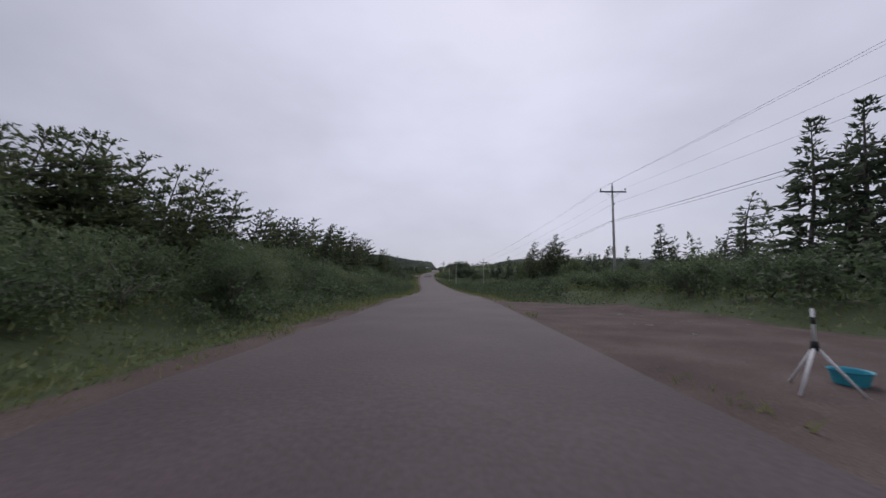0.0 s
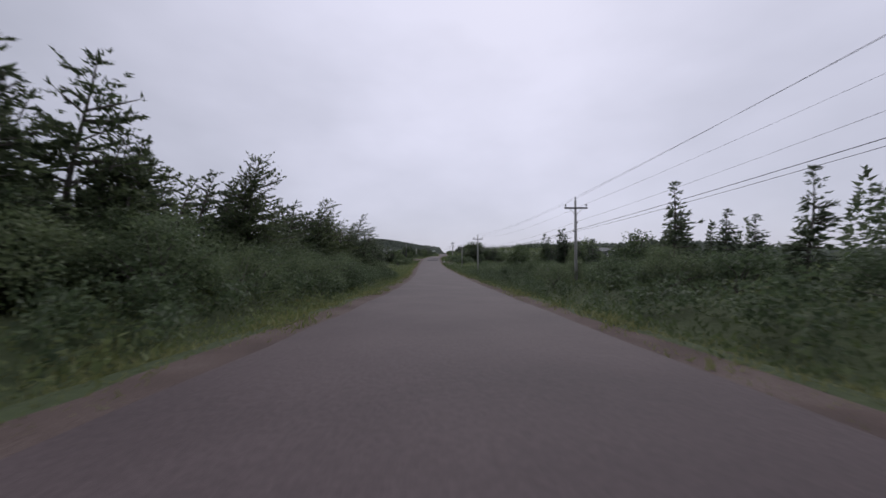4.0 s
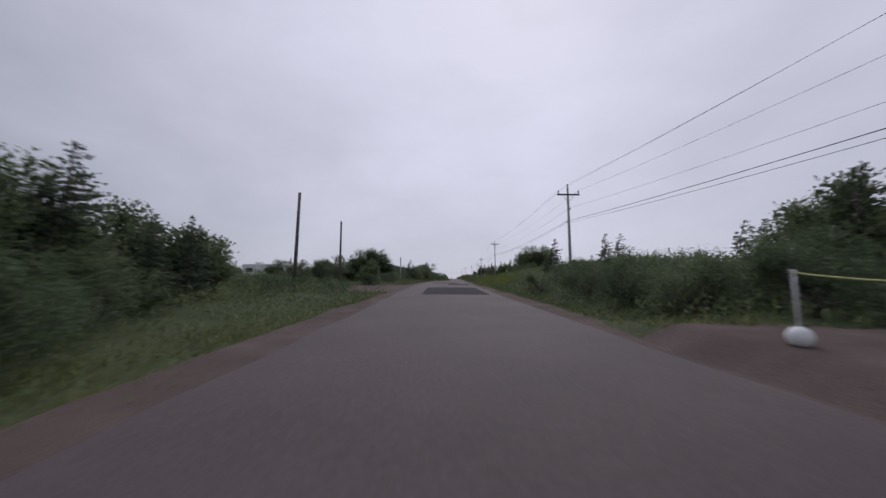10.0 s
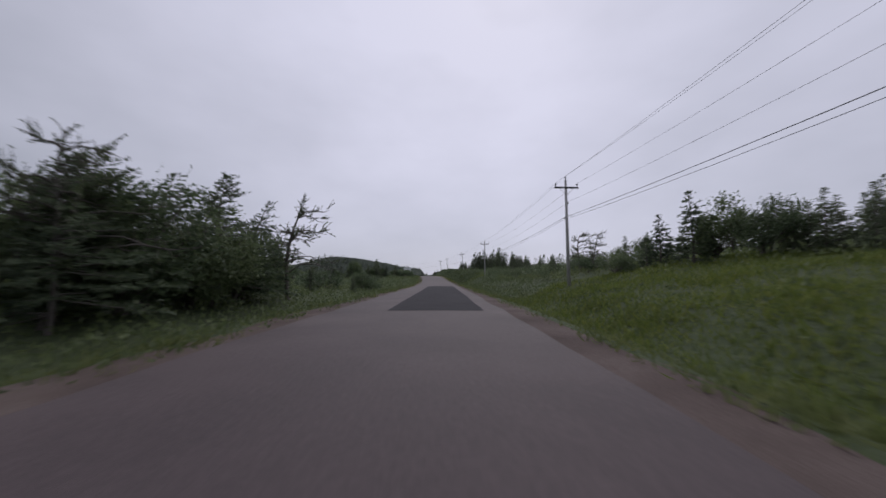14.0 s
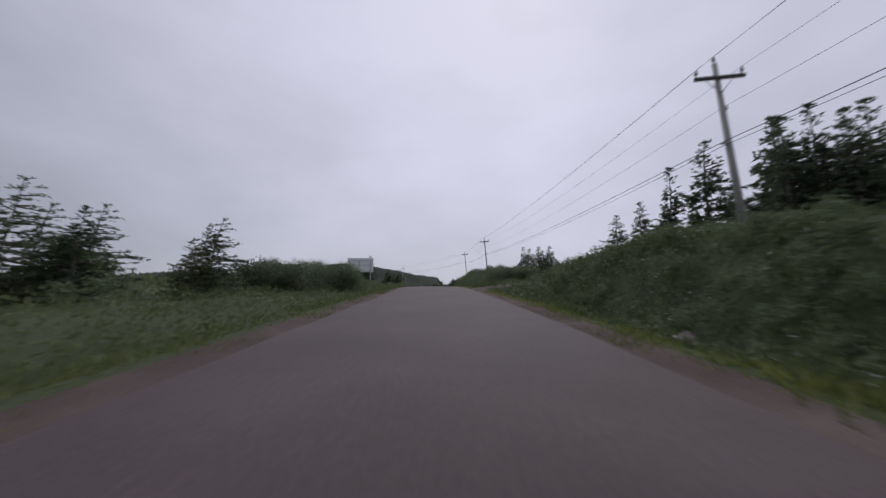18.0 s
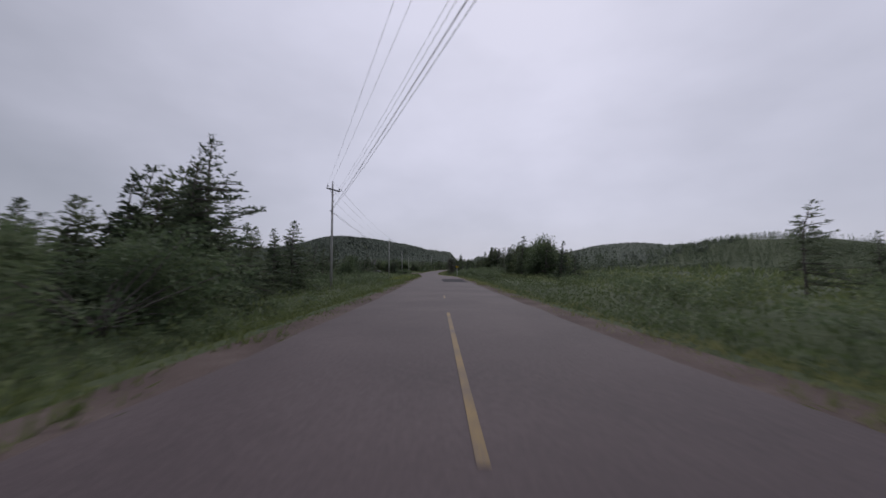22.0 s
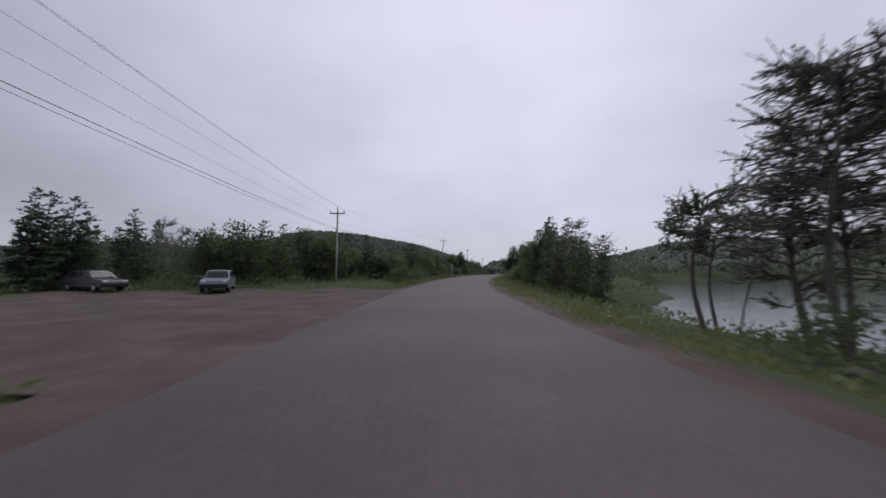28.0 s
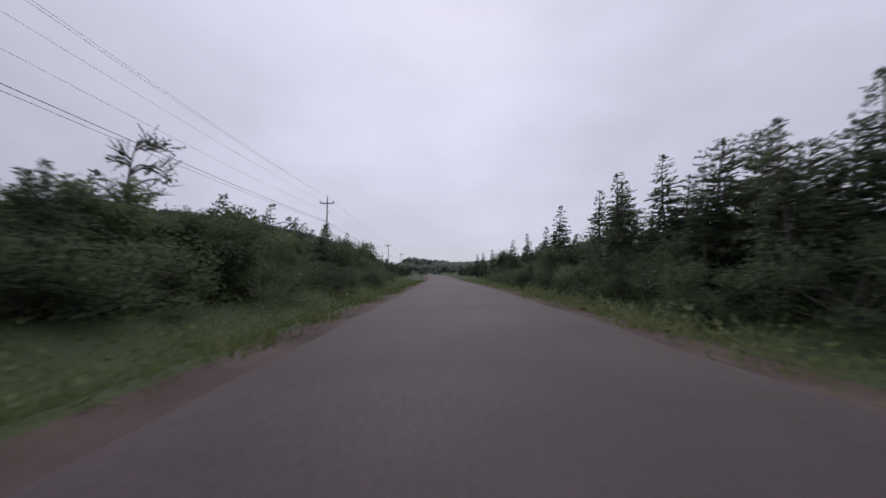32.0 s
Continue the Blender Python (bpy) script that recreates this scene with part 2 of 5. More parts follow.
# the road's middle beside the axis, and the land's height beside the road, left and right
MID_Y = np.array([-50, 0, 35, 80, 120, 165, 195, 235, 260, 330, 380, 430, 455, 500, 526, 570, 600, 640, 670, 690, 800.0])
MID_L = np.array([-0.5, -0.5, 0.0, 0.6, 0.9, 0.6, 0.0, -0.8, -1.0, -0.2, 0.0, -0.3, 0.3, 0.0, 0.6, 0.3, 0.0, -0.8, 0.3, 0.7, 0.5])
LEFT_Y = np.array([-50, 0, 90, 112, 150, 175, 230, 300, 380, 400, 430, 500, 540, 590, 605, 640, 720, 900.0])
LEFT_B = np.array([0.5, 0.5, 0.4, -0.7, -0.5, 0.4, 0.4, 0.0, 0.2, 0.2, -0.2, -0.3, -0.7, 0.1, 0.0, 0.3, 0.4, 0.3])
RIGHT_Y = np.array([-50, 0, 60, 110, 160, 200, 260, 320, 345, 372, 384, 397, 412, 428, 440, 500, 540, 575, 587, 640, 652, 700, 900.0])
RIGHT_B = np.array([0.7, 0.7, 0.4, 0.0, 0.1, 0.6, 0.8, 1.2, 2.3, 2.5, 0.8, 0.5, 1.3, 1.3, 0.3, 0.2, 0.7, 0.0, -0.8, -0.8, 0.4, 0.6, 0.3])
WATER_Z, BAY_Z = -0.15, -2.3


def smooth(a, b, x):
    u = np.clip((x - a) / (b - a), 0, 1)
    return u * u * (3 - 2 * u)


def in_lake(x, y):
    body = ((x - 92) / 98) ** 2 + ((y - 645) / 92) ** 2
    cut = smooth(618, 655, y) * smooth(34, 18, x - axis_x(y))
    tongue = smooth(40, 0, np.hypot((x - 30) * 0.6, y - 735))
    return smooth(1.02, 0.97, body + cut * 0.8 + tongue * 0.5)


def in_bay(x, y):
    return smooth(1.1, 0.9, ((x + 102) / 34) ** 2 + ((y - 240) / 36) ** 2)


FLAT = [(163, 171.8, 3.8, 8.5), (192, 213, -13, -3.8), (387, 397, 3.8, 36), (600, 624.5, -28, -3.6), (2, 24, 3.6, 10.5)]


def height(y, l):
    """The ground at distance y along the axis and l beside it."""
    y, l = np.broadcast_arrays(np.asarray(y, float), np.asarray(l, float))
    road = axis_z(y)
    d = np.abs(l - np.interp(y, MID_Y, MID_L))
    steep = smooth(335, 348, y) * smooth(384, 378, y) + smooth(398, 406, y) * smooth(436, 428, y)
    bank = np.where(l < 0, np.interp(y, LEFT_Y, LEFT_B), np.interp(y, RIGHT_Y, RIGHT_B))
    ditch = -0.35 * smooth(4.6, 5.8, d) * smooth(8.5, 6.2, d)
    z = road - 0.06 * smooth(4.5, 4.0, d) + ditch + bank * smooth(5.0, np.where(l > 0, 10.5 - 2.6 * steep, 10.5), d)
    for y0, y1, l0, l1 in FLAT:
        w = smooth(y0 - 3, y0 + 1, y) * smooth(y1 + 3, y1 - 1, y) * smooth(l0 - 3, l0 + 0.5, l) * smooth(l1 + 3, l1 - 0.5, l)
        z = z + (road - 0.1 + (0.45 * smooth(3.9, 5.0, l) if y0 == 163 else 0.12 * np.clip(l - 5, 0, 18) if y0 == 387 else 0.0) + 0.015 * np.sin(y * 1.7) * np.sin(l * 1.3) - z) * w
    x = axis_x(y) + l
    z = z + 0.5 * np.sin(x * 0.071 + 1.3) * np.cos(y * 0.053) * smooth(14, 40, d) + 0.12 * np.sin(x * 0.9) * np.sin(y * 0.83) * smooth(6, 9, d)
    z = z + 4.5 * (1 - np.exp(-np.maximum(l - 9, 0) / 18)) * smooth(206, 230, y) * smooth(318, 280, y) * smooth(90, 35, l)
    z = z + 1.7 * smooth(9, 23, l) * smooth(374, 386, y) * smooth(445, 418, y) * smooth(387.5, 386.5, y) + 1.7 * smooth(9, 23, l) * smooth(397, 400, y) * smooth(445, 418, y)
    hill = (33 * np.exp(-((x + 185) / 76) ** 2 - ((y - 1018) / 105) ** 2)
            + 25 * np.exp(-((x + 78) / 78) ** 2 - ((y - 1030) / 105) ** 2)
            + 31 * np.exp(-((x + 440) / 230) ** 2 - ((y - 1000) / 130) ** 2)
            + 30 * np.exp(-((x - 320) / 120) ** 2 - ((y - 800) / 110) ** 2)
            + 30 * np.exp(-((x - 260) / 110) ** 2 - ((y - 990) / 100) ** 2)
            + 5.5 * np.exp(-((x - 105) / 42) ** 2 - ((y - 315) / 60) ** 2)
            + 8 * np.exp(-((x - 230) / 90) ** 2 - ((y - 400) / 90) ** 2)
            + 6 * np.exp(-((x + 235) / 62) ** 2 - ((y - 365) / 75) ** 2)
            + 9 * np.exp(-((x + 330) / 120) ** 2 - ((y - 360) / 160) ** 2)
            + 44 * np.exp(-((x + 120) / 240) ** 2 - ((y - 1500) / 260) ** 2))
    z = z + hill * smooth(10, 45, d) - 1.7 * np.exp(-((x + 75) / 42) ** 2 - ((y - 185) / 62) ** 2)
    lake, bay = in_lake(x, y), in_bay(x, y)
    lake = lake * smooth(11.0, 14.5, d)
    z = np.where(lake > 0, z * (1 - lake) + np.minimum(z, WATER_Z - 0.9) * lake, z)
    return z * (1 - bay) + np.minimum(z, BAY_Z - 0.8) * bay


def spot(y, l):
    """A place on the ground, in world metres."""
    return float(axis_x(y)) + l, float(y), float(height(y, l))


def part(name, bm, mat, parent=None, label=""):
    me = bpy.data.meshes.new(name)
    bm.to_mesh(me)
    bm.free()
    me.materials.append(mat)
    ob = new(name, me)
    if parent:
        ob.parent = parent
    return tagged(ob, label)


def sheet(name, v, f, mat, parent=None, label="", flat=True):
    """A mesh from arrays of corners and faces."""
    me = bpy.data.meshes.new(name)
    v, f = np.asarray(v, np.float32), np.asarray(f, np.int32)
    me.vertices.add(len(v))
    me.vertices.foreach_set("co", v.ravel())
    me.loops.add(f.size)
    me.loops.foreach_set("vertex_index", f.ravel())
    me.polygons.add(len(f))
    me.polygons.foreach_set("loop_start", np.arange(len(f), dtype=np.int32) * f.shape[1])
    me.polygons.foreach_set("use_smooth", np.full(len(f), not flat))
    me.update(calc_edges=True)
    me.validate()
    me.materials.append(mat)
    ob = new(name, me)
    if parent:
        ob.parent = parent
    return tagged(ob, label)


def grid_faces(rows, cols):
    a = (np.arange(rows - 1)[:, None] * cols + np.arange(cols - 1)).ravel()
    return np.stack([a, a + 1, a + cols + 1, a + cols], 1)


def thing(name, label, category, group="", at=(0, 0, 0), turn=0.0):
    ob = new(name)
    ob.empty_display_size = 0.3
    ob.matrix_basis = pose(*at, 0, 0, turn)
    return tagged(ob, label, category, group)


def box(size, at=(0, 0, 0), bevel=0.0, turn=None):
    bm = bmesh.new()
    bmesh.ops.create_cube(bm, size=1.0)
    bmesh.ops.scale(bm, vec=size, verts=bm.verts)
    if bevel:
        bmesh.ops.bevel(bm, geom=bm.edges[:], offset=bevel, segments=2, affect="EDGES", profile=0.5)
    if turn:
        bmesh.ops.transform(bm, matrix=turn, verts=bm.verts)
    bmesh.ops.translate(bm, vec=at, verts=bm.verts)
    return bm


def rod(a, b, r0, r1=None, sides=10):
    bm = bmesh.new()
    a, b = Vector(a), Vector(b)
    bmesh.ops.create_cone(bm, cap_ends=True, segments=sides, radius1=r0, radius2=r0 if r1 is None else r1, depth=(b - a).length)
    turn = (b - a).to_track_quat("Z", "Y").to_matrix().to_4x4()
    bmesh.ops.transform(bm, matrix=Matrix.Translation((a + b) / 2) @ turn, verts=bm.verts)
    for f in bm.faces:
        f.smooth = len(f.verts) == 4
    return bm


def joined(*parts):
    bm = bmesh.new()
    for p in parts:
        me = bpy.data.meshes.new("piece")
        p.to_mesh(me)
        p.free()
        bm.from_mesh(me)
        bpy.data.meshes.remove(me)
    return bm


# ---- ground, road, water ----
GY = np.r_[-400, -250, -160, -110, -80, np.arange(-60, 800, 2.5), np.arange(800, 1000, 10), 1030, 1080, 1150, 1230, 1320, 1420, 1530, 1650, 1900, 2400, 3200]
side = np.r_[3.2, 3.6, 3.9, 4.2, 4.5, 4.8, 5.1, 5.4, 5.7, 6.0, 6.4, 6.8, 7.2, 7.6, 8.0, 8.5, 9.5, 10.5, 12, 14, 17, 20, 24, 29, 35, 42, 50, 60, 72, 86, 102, 120, 140, 165, 195, 230, 270, 320, 380, 460, 560, 700, 900, 1300, 2000, 3000]
GL = np.r_[-side[::-1], -2.0, 2.0, side]
yy, ll = np.meshgrid(GY, GL, indexing="ij")
near = smooth(60, 12, np.abs(ll))
mid = np.interp(yy, MID_Y, MID_L) * near
ll = ll + mid
ground = sheet("ground", np.stack([axis_x(yy) + ll, yy, height(yy, ll)], -1).reshape(-1, 3), grid_faces(len(GY), len(GL)), M_SOIL, flat=False)
tagged(ground, "dark green rough land beside the road, rising to hills", "ground", kind="structure")


def ribbon(name, y0, y1, l0, l1, lift, mat, parent=None, label="", crown=0.0, ragged=0.0, step=2.5, seed=0):
    """A strip along the road between l0 and l1 from the road's middle."""
    rng = np.random.default_rng(seed)
    ys = np.linspace(y0, y1, max(2, int((y1 - y0) / step) + 1))
    us = np.linspace(0, 1, 7)
    a = l0 + ragged * rng.uniform(-1, 1, len(ys)) * (1 if l0 < 0 else 0.2)
    b = l1 + ragged * rng.uniform(-1, 1, len(ys)) * (1 if l1 > 0 else 0.2)
    off = a[:, None] + (b - a)[:, None] * us
    mids = np.interp(ys, MID_Y, MID_L)[:, None]
    z = axis_z(ys)[:, None] + lift + crown * (1 - (off / 3.6) ** 2)
    v = np.stack([axis_x(ys)[:, None] + mids + off, np.repeat(ys[:, None], 7, 1), z], -1)
    return sheet(name, v.reshape(-1, 3), grid_faces(len(ys), 7), mat, parent, label, flat=False)


road = tagged(ribbon("road", -110, 1000, -3.45, 3.45, 0.0, M_ROAD, crown=0.05, ragged=0.1), "worn pinkish grey asphalt road with ragged edges", "road", kind="structure")
for lo, hi, sd in ((-4.5, -3.2, 3), (3.2, 4.5, 4)):
    tagged(ribbon("gravel_shoulder", -110, 1000, lo, hi, -0.015, M_GRAVEL, ragged=0.3, seed=sd), "reddish gravel shoulder along the asphalt", "shoulder", kind="structure")
for y0, y1, a, b in ((186, 196.5, -1.6, 2.8), (204, 211, 0.4, 3.0), (213, 219.5, -1.9, 1.8), (272, 312, -1.2, 2.6), (494, 506, 0.3, 3.2)):
    ribbon("patch", y0, y1, a, b, 0.007, M_PATCH, road, "dark fresh asphalt patch", crown=0.05, ragged=0.035, step=1.2, seed=int(y0))
for y0, y1 in ((457, 466), (472, 474)):
    ribbon("road_marking", y0, y1, -0.05, 0.05, 0.007, M_PAINT, road, "worn yellow centre line", crown=0.05, step=1.0)

lake = tagged(sheet("water", [(-12 + 10, 545, WATER_Z), (230, 545, WATER_Z), (230, 770, WATER_Z), (-2, 770, WATER_Z)], [(0, 1, 2, 3)], M_WATER), "grey rippled lake beside the road", "lake", kind="structure")
bay = tagged(sheet("water", [(-145, 195, BAY_Z), (-60, 195, BAY_Z), (-60, 285, BAY_Z), (-145, 285, BAY_Z)], [(0, 1, 2, 3)], M_WATER), "pale distant bay behind the fields", "bay", kind="structure")


def apron(y0, y1, l0, l1, label, seed):
    """A gravel turn-off laid on the land."""
    ys, ls = np.linspace(y0, y1, 22), np.linspace(l0, l1, 22)
    a, b = np.meshgrid(ys, ls, indexing="ij")
    rng = np.random.default_rng(seed)
    mid_y = (y0 + y1) / 2
    out = (np.abs(b) - min(abs(l0), abs(l1))) / abs(l1 - l0)
    a = mid_y + (a - mid_y) * (1.0 - 0.35 * out) + rng.normal(0, 0.12, a.shape)
    z = height(a, b) + 0.06
    f = grid_faces(22, 22)
    return tagged(sheet("gravel_turnoff", np.stack([axis_x(a) + b, a, z], -1).reshape(-1, 3), f if l1 > l0 else f[:, ::-1], M_GRAVEL, flat=False), label, "turn-off", kind="structure")


apron(163.5, 171.5, 3.4, 8.5, "gravel driveway mouth between white markers", 1)
apron(192, 213, -13, -3.8, "reddish gravel pull-off", 2)
apron(387, 397, 3.8, 30, "reddish gravel side road", 3)
apron(600, 624.5, -28, -3.6, "open gravel lot with parked cars", 4)
apron(2, 24, 3.6, 10.5, "stony gravel verge", 5)


# ---- plants ----
def diamonds(base, way, length, width, rng, droop=0.0):
    """Leaf or needle sprays: one pointed blade each."""
    n = len(base)
    way = way / np.maximum(np.linalg.norm(way, axis=1, keepdims=True), 1e-6)
    across = np.cross(way, rng.normal(size=(n, 3)))
    across /= np.maximum(np.linalg.norm(across, axis=1, keepdims=True), 1e-6)
    length, width = np.broadcast_to(length, n)[:, None], np.broadcast_to(width, n)[:, None]
    tip = base + way * length - np.array([0, 0, 1.0]) * droop * length
    v = np.stack([base + across * width / 2, tip, base - across * width / 2], 1).reshape(-1, 3)
    return v, np.arange(3 * n).reshape(-1, 3)


def tube(points, radii, sides=6):
    p, r = np.asarray(points, float), np.asarray(radii, float)
    t = np.gradient(p, axis=0)
    t /= np.maximum(np.linalg.norm(t, axis=1, keepdims=True), 1e-9)
    ref = np.where(np.abs(t[:, 2:3]) > 0.9, np.array([[1.0, 0, 0]]), np.array([[0, 0, 1.0]]))
    u = np.cross(t, ref)
    u /= np.linalg.norm(u, axis=1, keepdims=True)
    w = np.cross(t, u)
    a = np.linspace(0, 2 * np.pi, sides, endpoint=False)
    v = p[:, None] + r[:, None, None] * (np.cos(a)[None, :, None] * u[:, None] + np.sin(a)[None, :, None] * w[:, None])
    i = np.arange(len(p) - 1)[:, None] * sides
    j, k = np.arange(sides), (np.arange(sides) + 1) % sides
    f = np.stack([i + j, i + k, i + sides + k, i + sides + j], -1).reshape(-1, 4)
    return v.reshape(-1, 3), f


def tubes(listed, sides=5):
    vs, fs, n = [], [], 0
    for p, r in listed:
        v, f = tube(p, r, sides)
        vs.append(v)
        fs.append(f + n)
        n += len(v)
    return np.concatenate(vs), np.concatenate(fs)


STOCK = {}


def stock(kind, parts):
    """Keeps the meshes of a kind of plant: each part is (name, corners, faces, material, smooth)."""
    made = []
    for name, v, f, mat, soft in parts:
        ob = sheet(name, v, f, mat, flat=not soft)
        made.append((name, ob.data))
        bpy.data.objects.remove(ob)
    STOCK.setdefault(kind, []).append(made)


def plant(kind, which, y, l, h, turn, label, category, name, group="", lean=0.0):
    x, yw, z = spot(y, l)
    ob = thing(name, label, category, group)
    ob.matrix_basis = Matrix.Translation((x, yw, z - 0.05)) @ pose(0, 0, 0, 0, lean, 0) @ Matrix.Rotation(turn, 4, "Z") @ Matrix.Scale(h, 4)
    for pname, me in STOCK[kind][which % len(STOCK[kind])]:
        c = new(pname, me)
        c.parent = ob
    return ob


def make_spruce(seed, spread=0.24, flag=0.35, whorls=24, clear=0.08, mat=None, gaps=0.12, twist=0.0, fine=1.0, core=80, taper=1.0, lift=0.0):
    """A conifer one unit high: tapered trunk, whorls of limbs with side twigs and needle tufts, blown to one side."""
    rng = np.random.default_rng(seed)
    base, way, ln = [], [], []
    limbs = []
    bend = rng.uniform(-0.03, 0.06)
    centre = lambda z: np.array([bend * z * z + twist * z**3, 0.02 * math.sin(z * 5 + seed), z])
    for k in range(whorls):
        z = clear + (0.965 - clear) * (k / (whorls - 1)) ** 0.9
        reach = spread * (1 - z) ** taper * rng.uniform(0.72, 1.12) + 0.016
        for b in range(rng.integers(5, 8)):
            if rng.random() < gaps:
                continue
            az = rng.uniform(0, 2 * math.pi)
            r = reach * (1 + flag * math.cos(az)) * rng.uniform(0.65, 1.12)
            rise = rng.uniform(-0.25, 0.12) + 0.35 * z + lift
            out = np.array([math.cos(az), math.sin(az), 0.0])
            across = np.array([-out[1], out[0], 0.0])
            root = centre(min(0.97, max(clear, z + rng.uniform(-0.6, 0.6) / whorls)))
            n = max(3, int(r / (0.0125 * fine)))
            u = rng.uniform(0.14, 1.0, n)
            at = root + out * (u * r)[:, None] + np.array([0, 0, 1.0]) * ((rise * u - 0.28 * u * u + 0.22 * u**3) * r)[:, None]
            if r > 0.1 and k % 2 == 0:
                mid = root + out * r * 0.5 + np.array([0, 0, (rise * 0.5 - 0.043) * r])
                tip = root + out * r * 0.9 + np.array([0, 0, (rise * 0.9 - 0.066) * r])
                limbs.append(([root, mid, tip], [0.006, 0.004, 0.0015]))
            side = rng.choice([-1.0, 1.0], n) * rng.uniform(0.35, 1.3, n)
            w = out * 0.75 + across * side[:, None] + rng.normal(0, 0.2, (n, 3)) + np.array([0, 0, 0.16 + 0.8 * z * z + 0.4 * lift])
            w /= np.linalg.norm(w, axis=1, keepdims=True)
            twig = (0.012 + 0.34 * r * (1.05 - u) * rng.uniform(0.5, 1.1, n))
            tufts = 3
            for j in range(tufts):
                f = (j + rng.uniform(0.1, 0.9, n)) / tufts
                base.append(at + w * (twig * f)[:, None] - np.array([0, 0, 0.14]) * (twig * f * f)[:, None])
                way.append(w + rng.normal(0, 0.42, (n, 3)))
                ln.append(0.0285 * (0.3 + 0.7 * fine) * (0.55 + 0.6 * (1 - z)) * rng.uniform(0.6, 1.4, n))
    top = np.repeat(centre(0.96)[None], 8, 0) + rng.normal(0, 0.004, (8, 3))
    base.append(top)
    way.append(rng.normal(0, 0.3, (8, 3)) + (0.1, 0, 1))
    ln.append(np.full(8, 0.035))
    thin = np.full(sum(len(q) for q in ln), 0.36 + 0.05 * fine)
    cz = clear + 0.04 + (0.7 - clear) * rng.random(core) ** 1.1
    ca, cr = rng.uniform(0, 6.283, core), spread * (1 - cz) ** taper * rng.uniform(0.05, 0.6, core)
    mid = np.stack([np.cos(ca) * cr * (1 + flag * np.cos(ca)) + bend * cz * cz + twist * cz**3, np.sin(ca) * cr, cz], 1)
    base.append(mid)
    way.append(np.stack([np.cos(ca), np.sin(ca), rng.uniform(-0.6, 0.4, core)], 1))
    ln.append(rng.uniform(0.04, 0.06, core) * (0.5 + 0.5 * fine))
    ln = np.concatenate(ln)
    thin = np.r_[thin, np.full(core, 0.42)]
    v, f = diamonds(np.concatenate(base), np.concatenate(way), ln, ln * thin, rng, 0.1)
    zs = np.linspace(0, 0.99, 9)
    tv, tf = tubes([([centre(z) for z in zs], 0.017 * (1 - zs) + 0.002)] + limbs, 4)
    return [("trunk", tv, tf, M_BARK, True), ("crown", v, f, mat or M_SPRUCE, False)]


def make_broad(seed, mat, lobes=11, wide=0.42, leaves=1500, size=0.05, low=0.25, flag=0.25, core=12):
    """A broad-leaved tree or bush one unit high: forking stems and an uneven crown of leaves on several lobes."""
    rng = np.random.default_rng(seed)
    listed, base, way = [], [], []
    centres = []
    for k in range(lobes):
        az, rr = rng.uniform(0, 2 * math.pi), wide * math.sqrt(rng.uniform(0.02, 1.0))
        zc = low + (0.86 - low) * rng.random() ** 0.8 * (1.05 - 0.5 * (rr / wide) ** 2)
        c = np.array([rr * math.cos(az) + flag * zc * 0.35, rr * math.sin(az), zc])
        centres.append((c, rng.uniform(0.11, 0.22) * (wide / 0.42) ** 0.5))
    for k in range(lobes):
        c, rad = centres[k]
        foot = np.array([rng.normal(0, 0.01), rng.normal(0, 0.01), 0.0])
        half = foot * 0.5 + c * 0.5 + np.array([0, 0, 0.06]) + rng.normal(0, 0.03, 3)
        listed.append(([foot, foot * 0.8 + half * 0.2 + (0, 0, 0.08), half, c, c + (c - half) * 0.25], [0.013, 0.011, 0.008, 0.005, 0.002]))
        n = int(leaves / lobes)
        d = rng.normal(size=(n, 3))
        d /= np.linalg.norm(d, axis=1, keepdims=True)
        r = rad * rng.uniform(0.35, 1.12, n) ** 0.6 * (1 + 0.3 * np.sin(d[:, 0] * 5 + k) * np.sin(d[:, 2] * 4 + k))
        p = c + d * r[:, None] * np.array([1.15, 1.15, 0.9])
        p[:, 2] = np.maximum(p[:, 2], 0.03)
        base.append(p)
        way.append(d * 0.6 + rng.normal(0, 0.6, (n, 3)) + (0.1, 0, 0.1))
    big = []
    for c, rad in centres:
        d = rng.normal(size=(core, 3))
        d *= (rng.random((core, 1)) ** 0.5 * 0.72) / np.linalg.norm(d, axis=1, keepdims=True)
        big.append(c + d * rad)
    # a few long shoots out of the top
    for k in range(14):
        c, rad = centres[rng.integers(lobes)]
        p0 = c + np.array([rng.normal(0, rad * 0.5), rng.normal(0, rad * 0.5), rad * 0.7])
        p1 = p0 + np.array([rng.normal(0.03, 0.03), rng.normal(0, 0.03), rng.uniform(0.06, 0.14)])
        m = 9
        base.append(p0 + (p1 - p0) * np.linspace(0.2, 1, m)[:, None])
        way.append(rng.normal(0, 0.7, (m, 3)) + (0, 0, 0.6))
    base, way = np.concatenate(base), np.concatenate(way)
    ln = size * rng.uniform(0.6, 1.3, len(base))
    ln[-14 * 9:] *= 0.55
    big = np.concatenate(big)
    base, way = np.concatenate([base, big]), np.concatenate([way, rng.normal(size=big.shape)])
    ln = np.r_[ln, rng.uniform(1.2, 2.0, len(big)) * size]
    v, f = diamonds(base, way, ln, ln * 0.8, rng, 0.1)
    tv, tf = tubes(listed, 3)
    return [("trunk", tv, tf, M_BARK, True), ("crown", v, f, mat, False)]


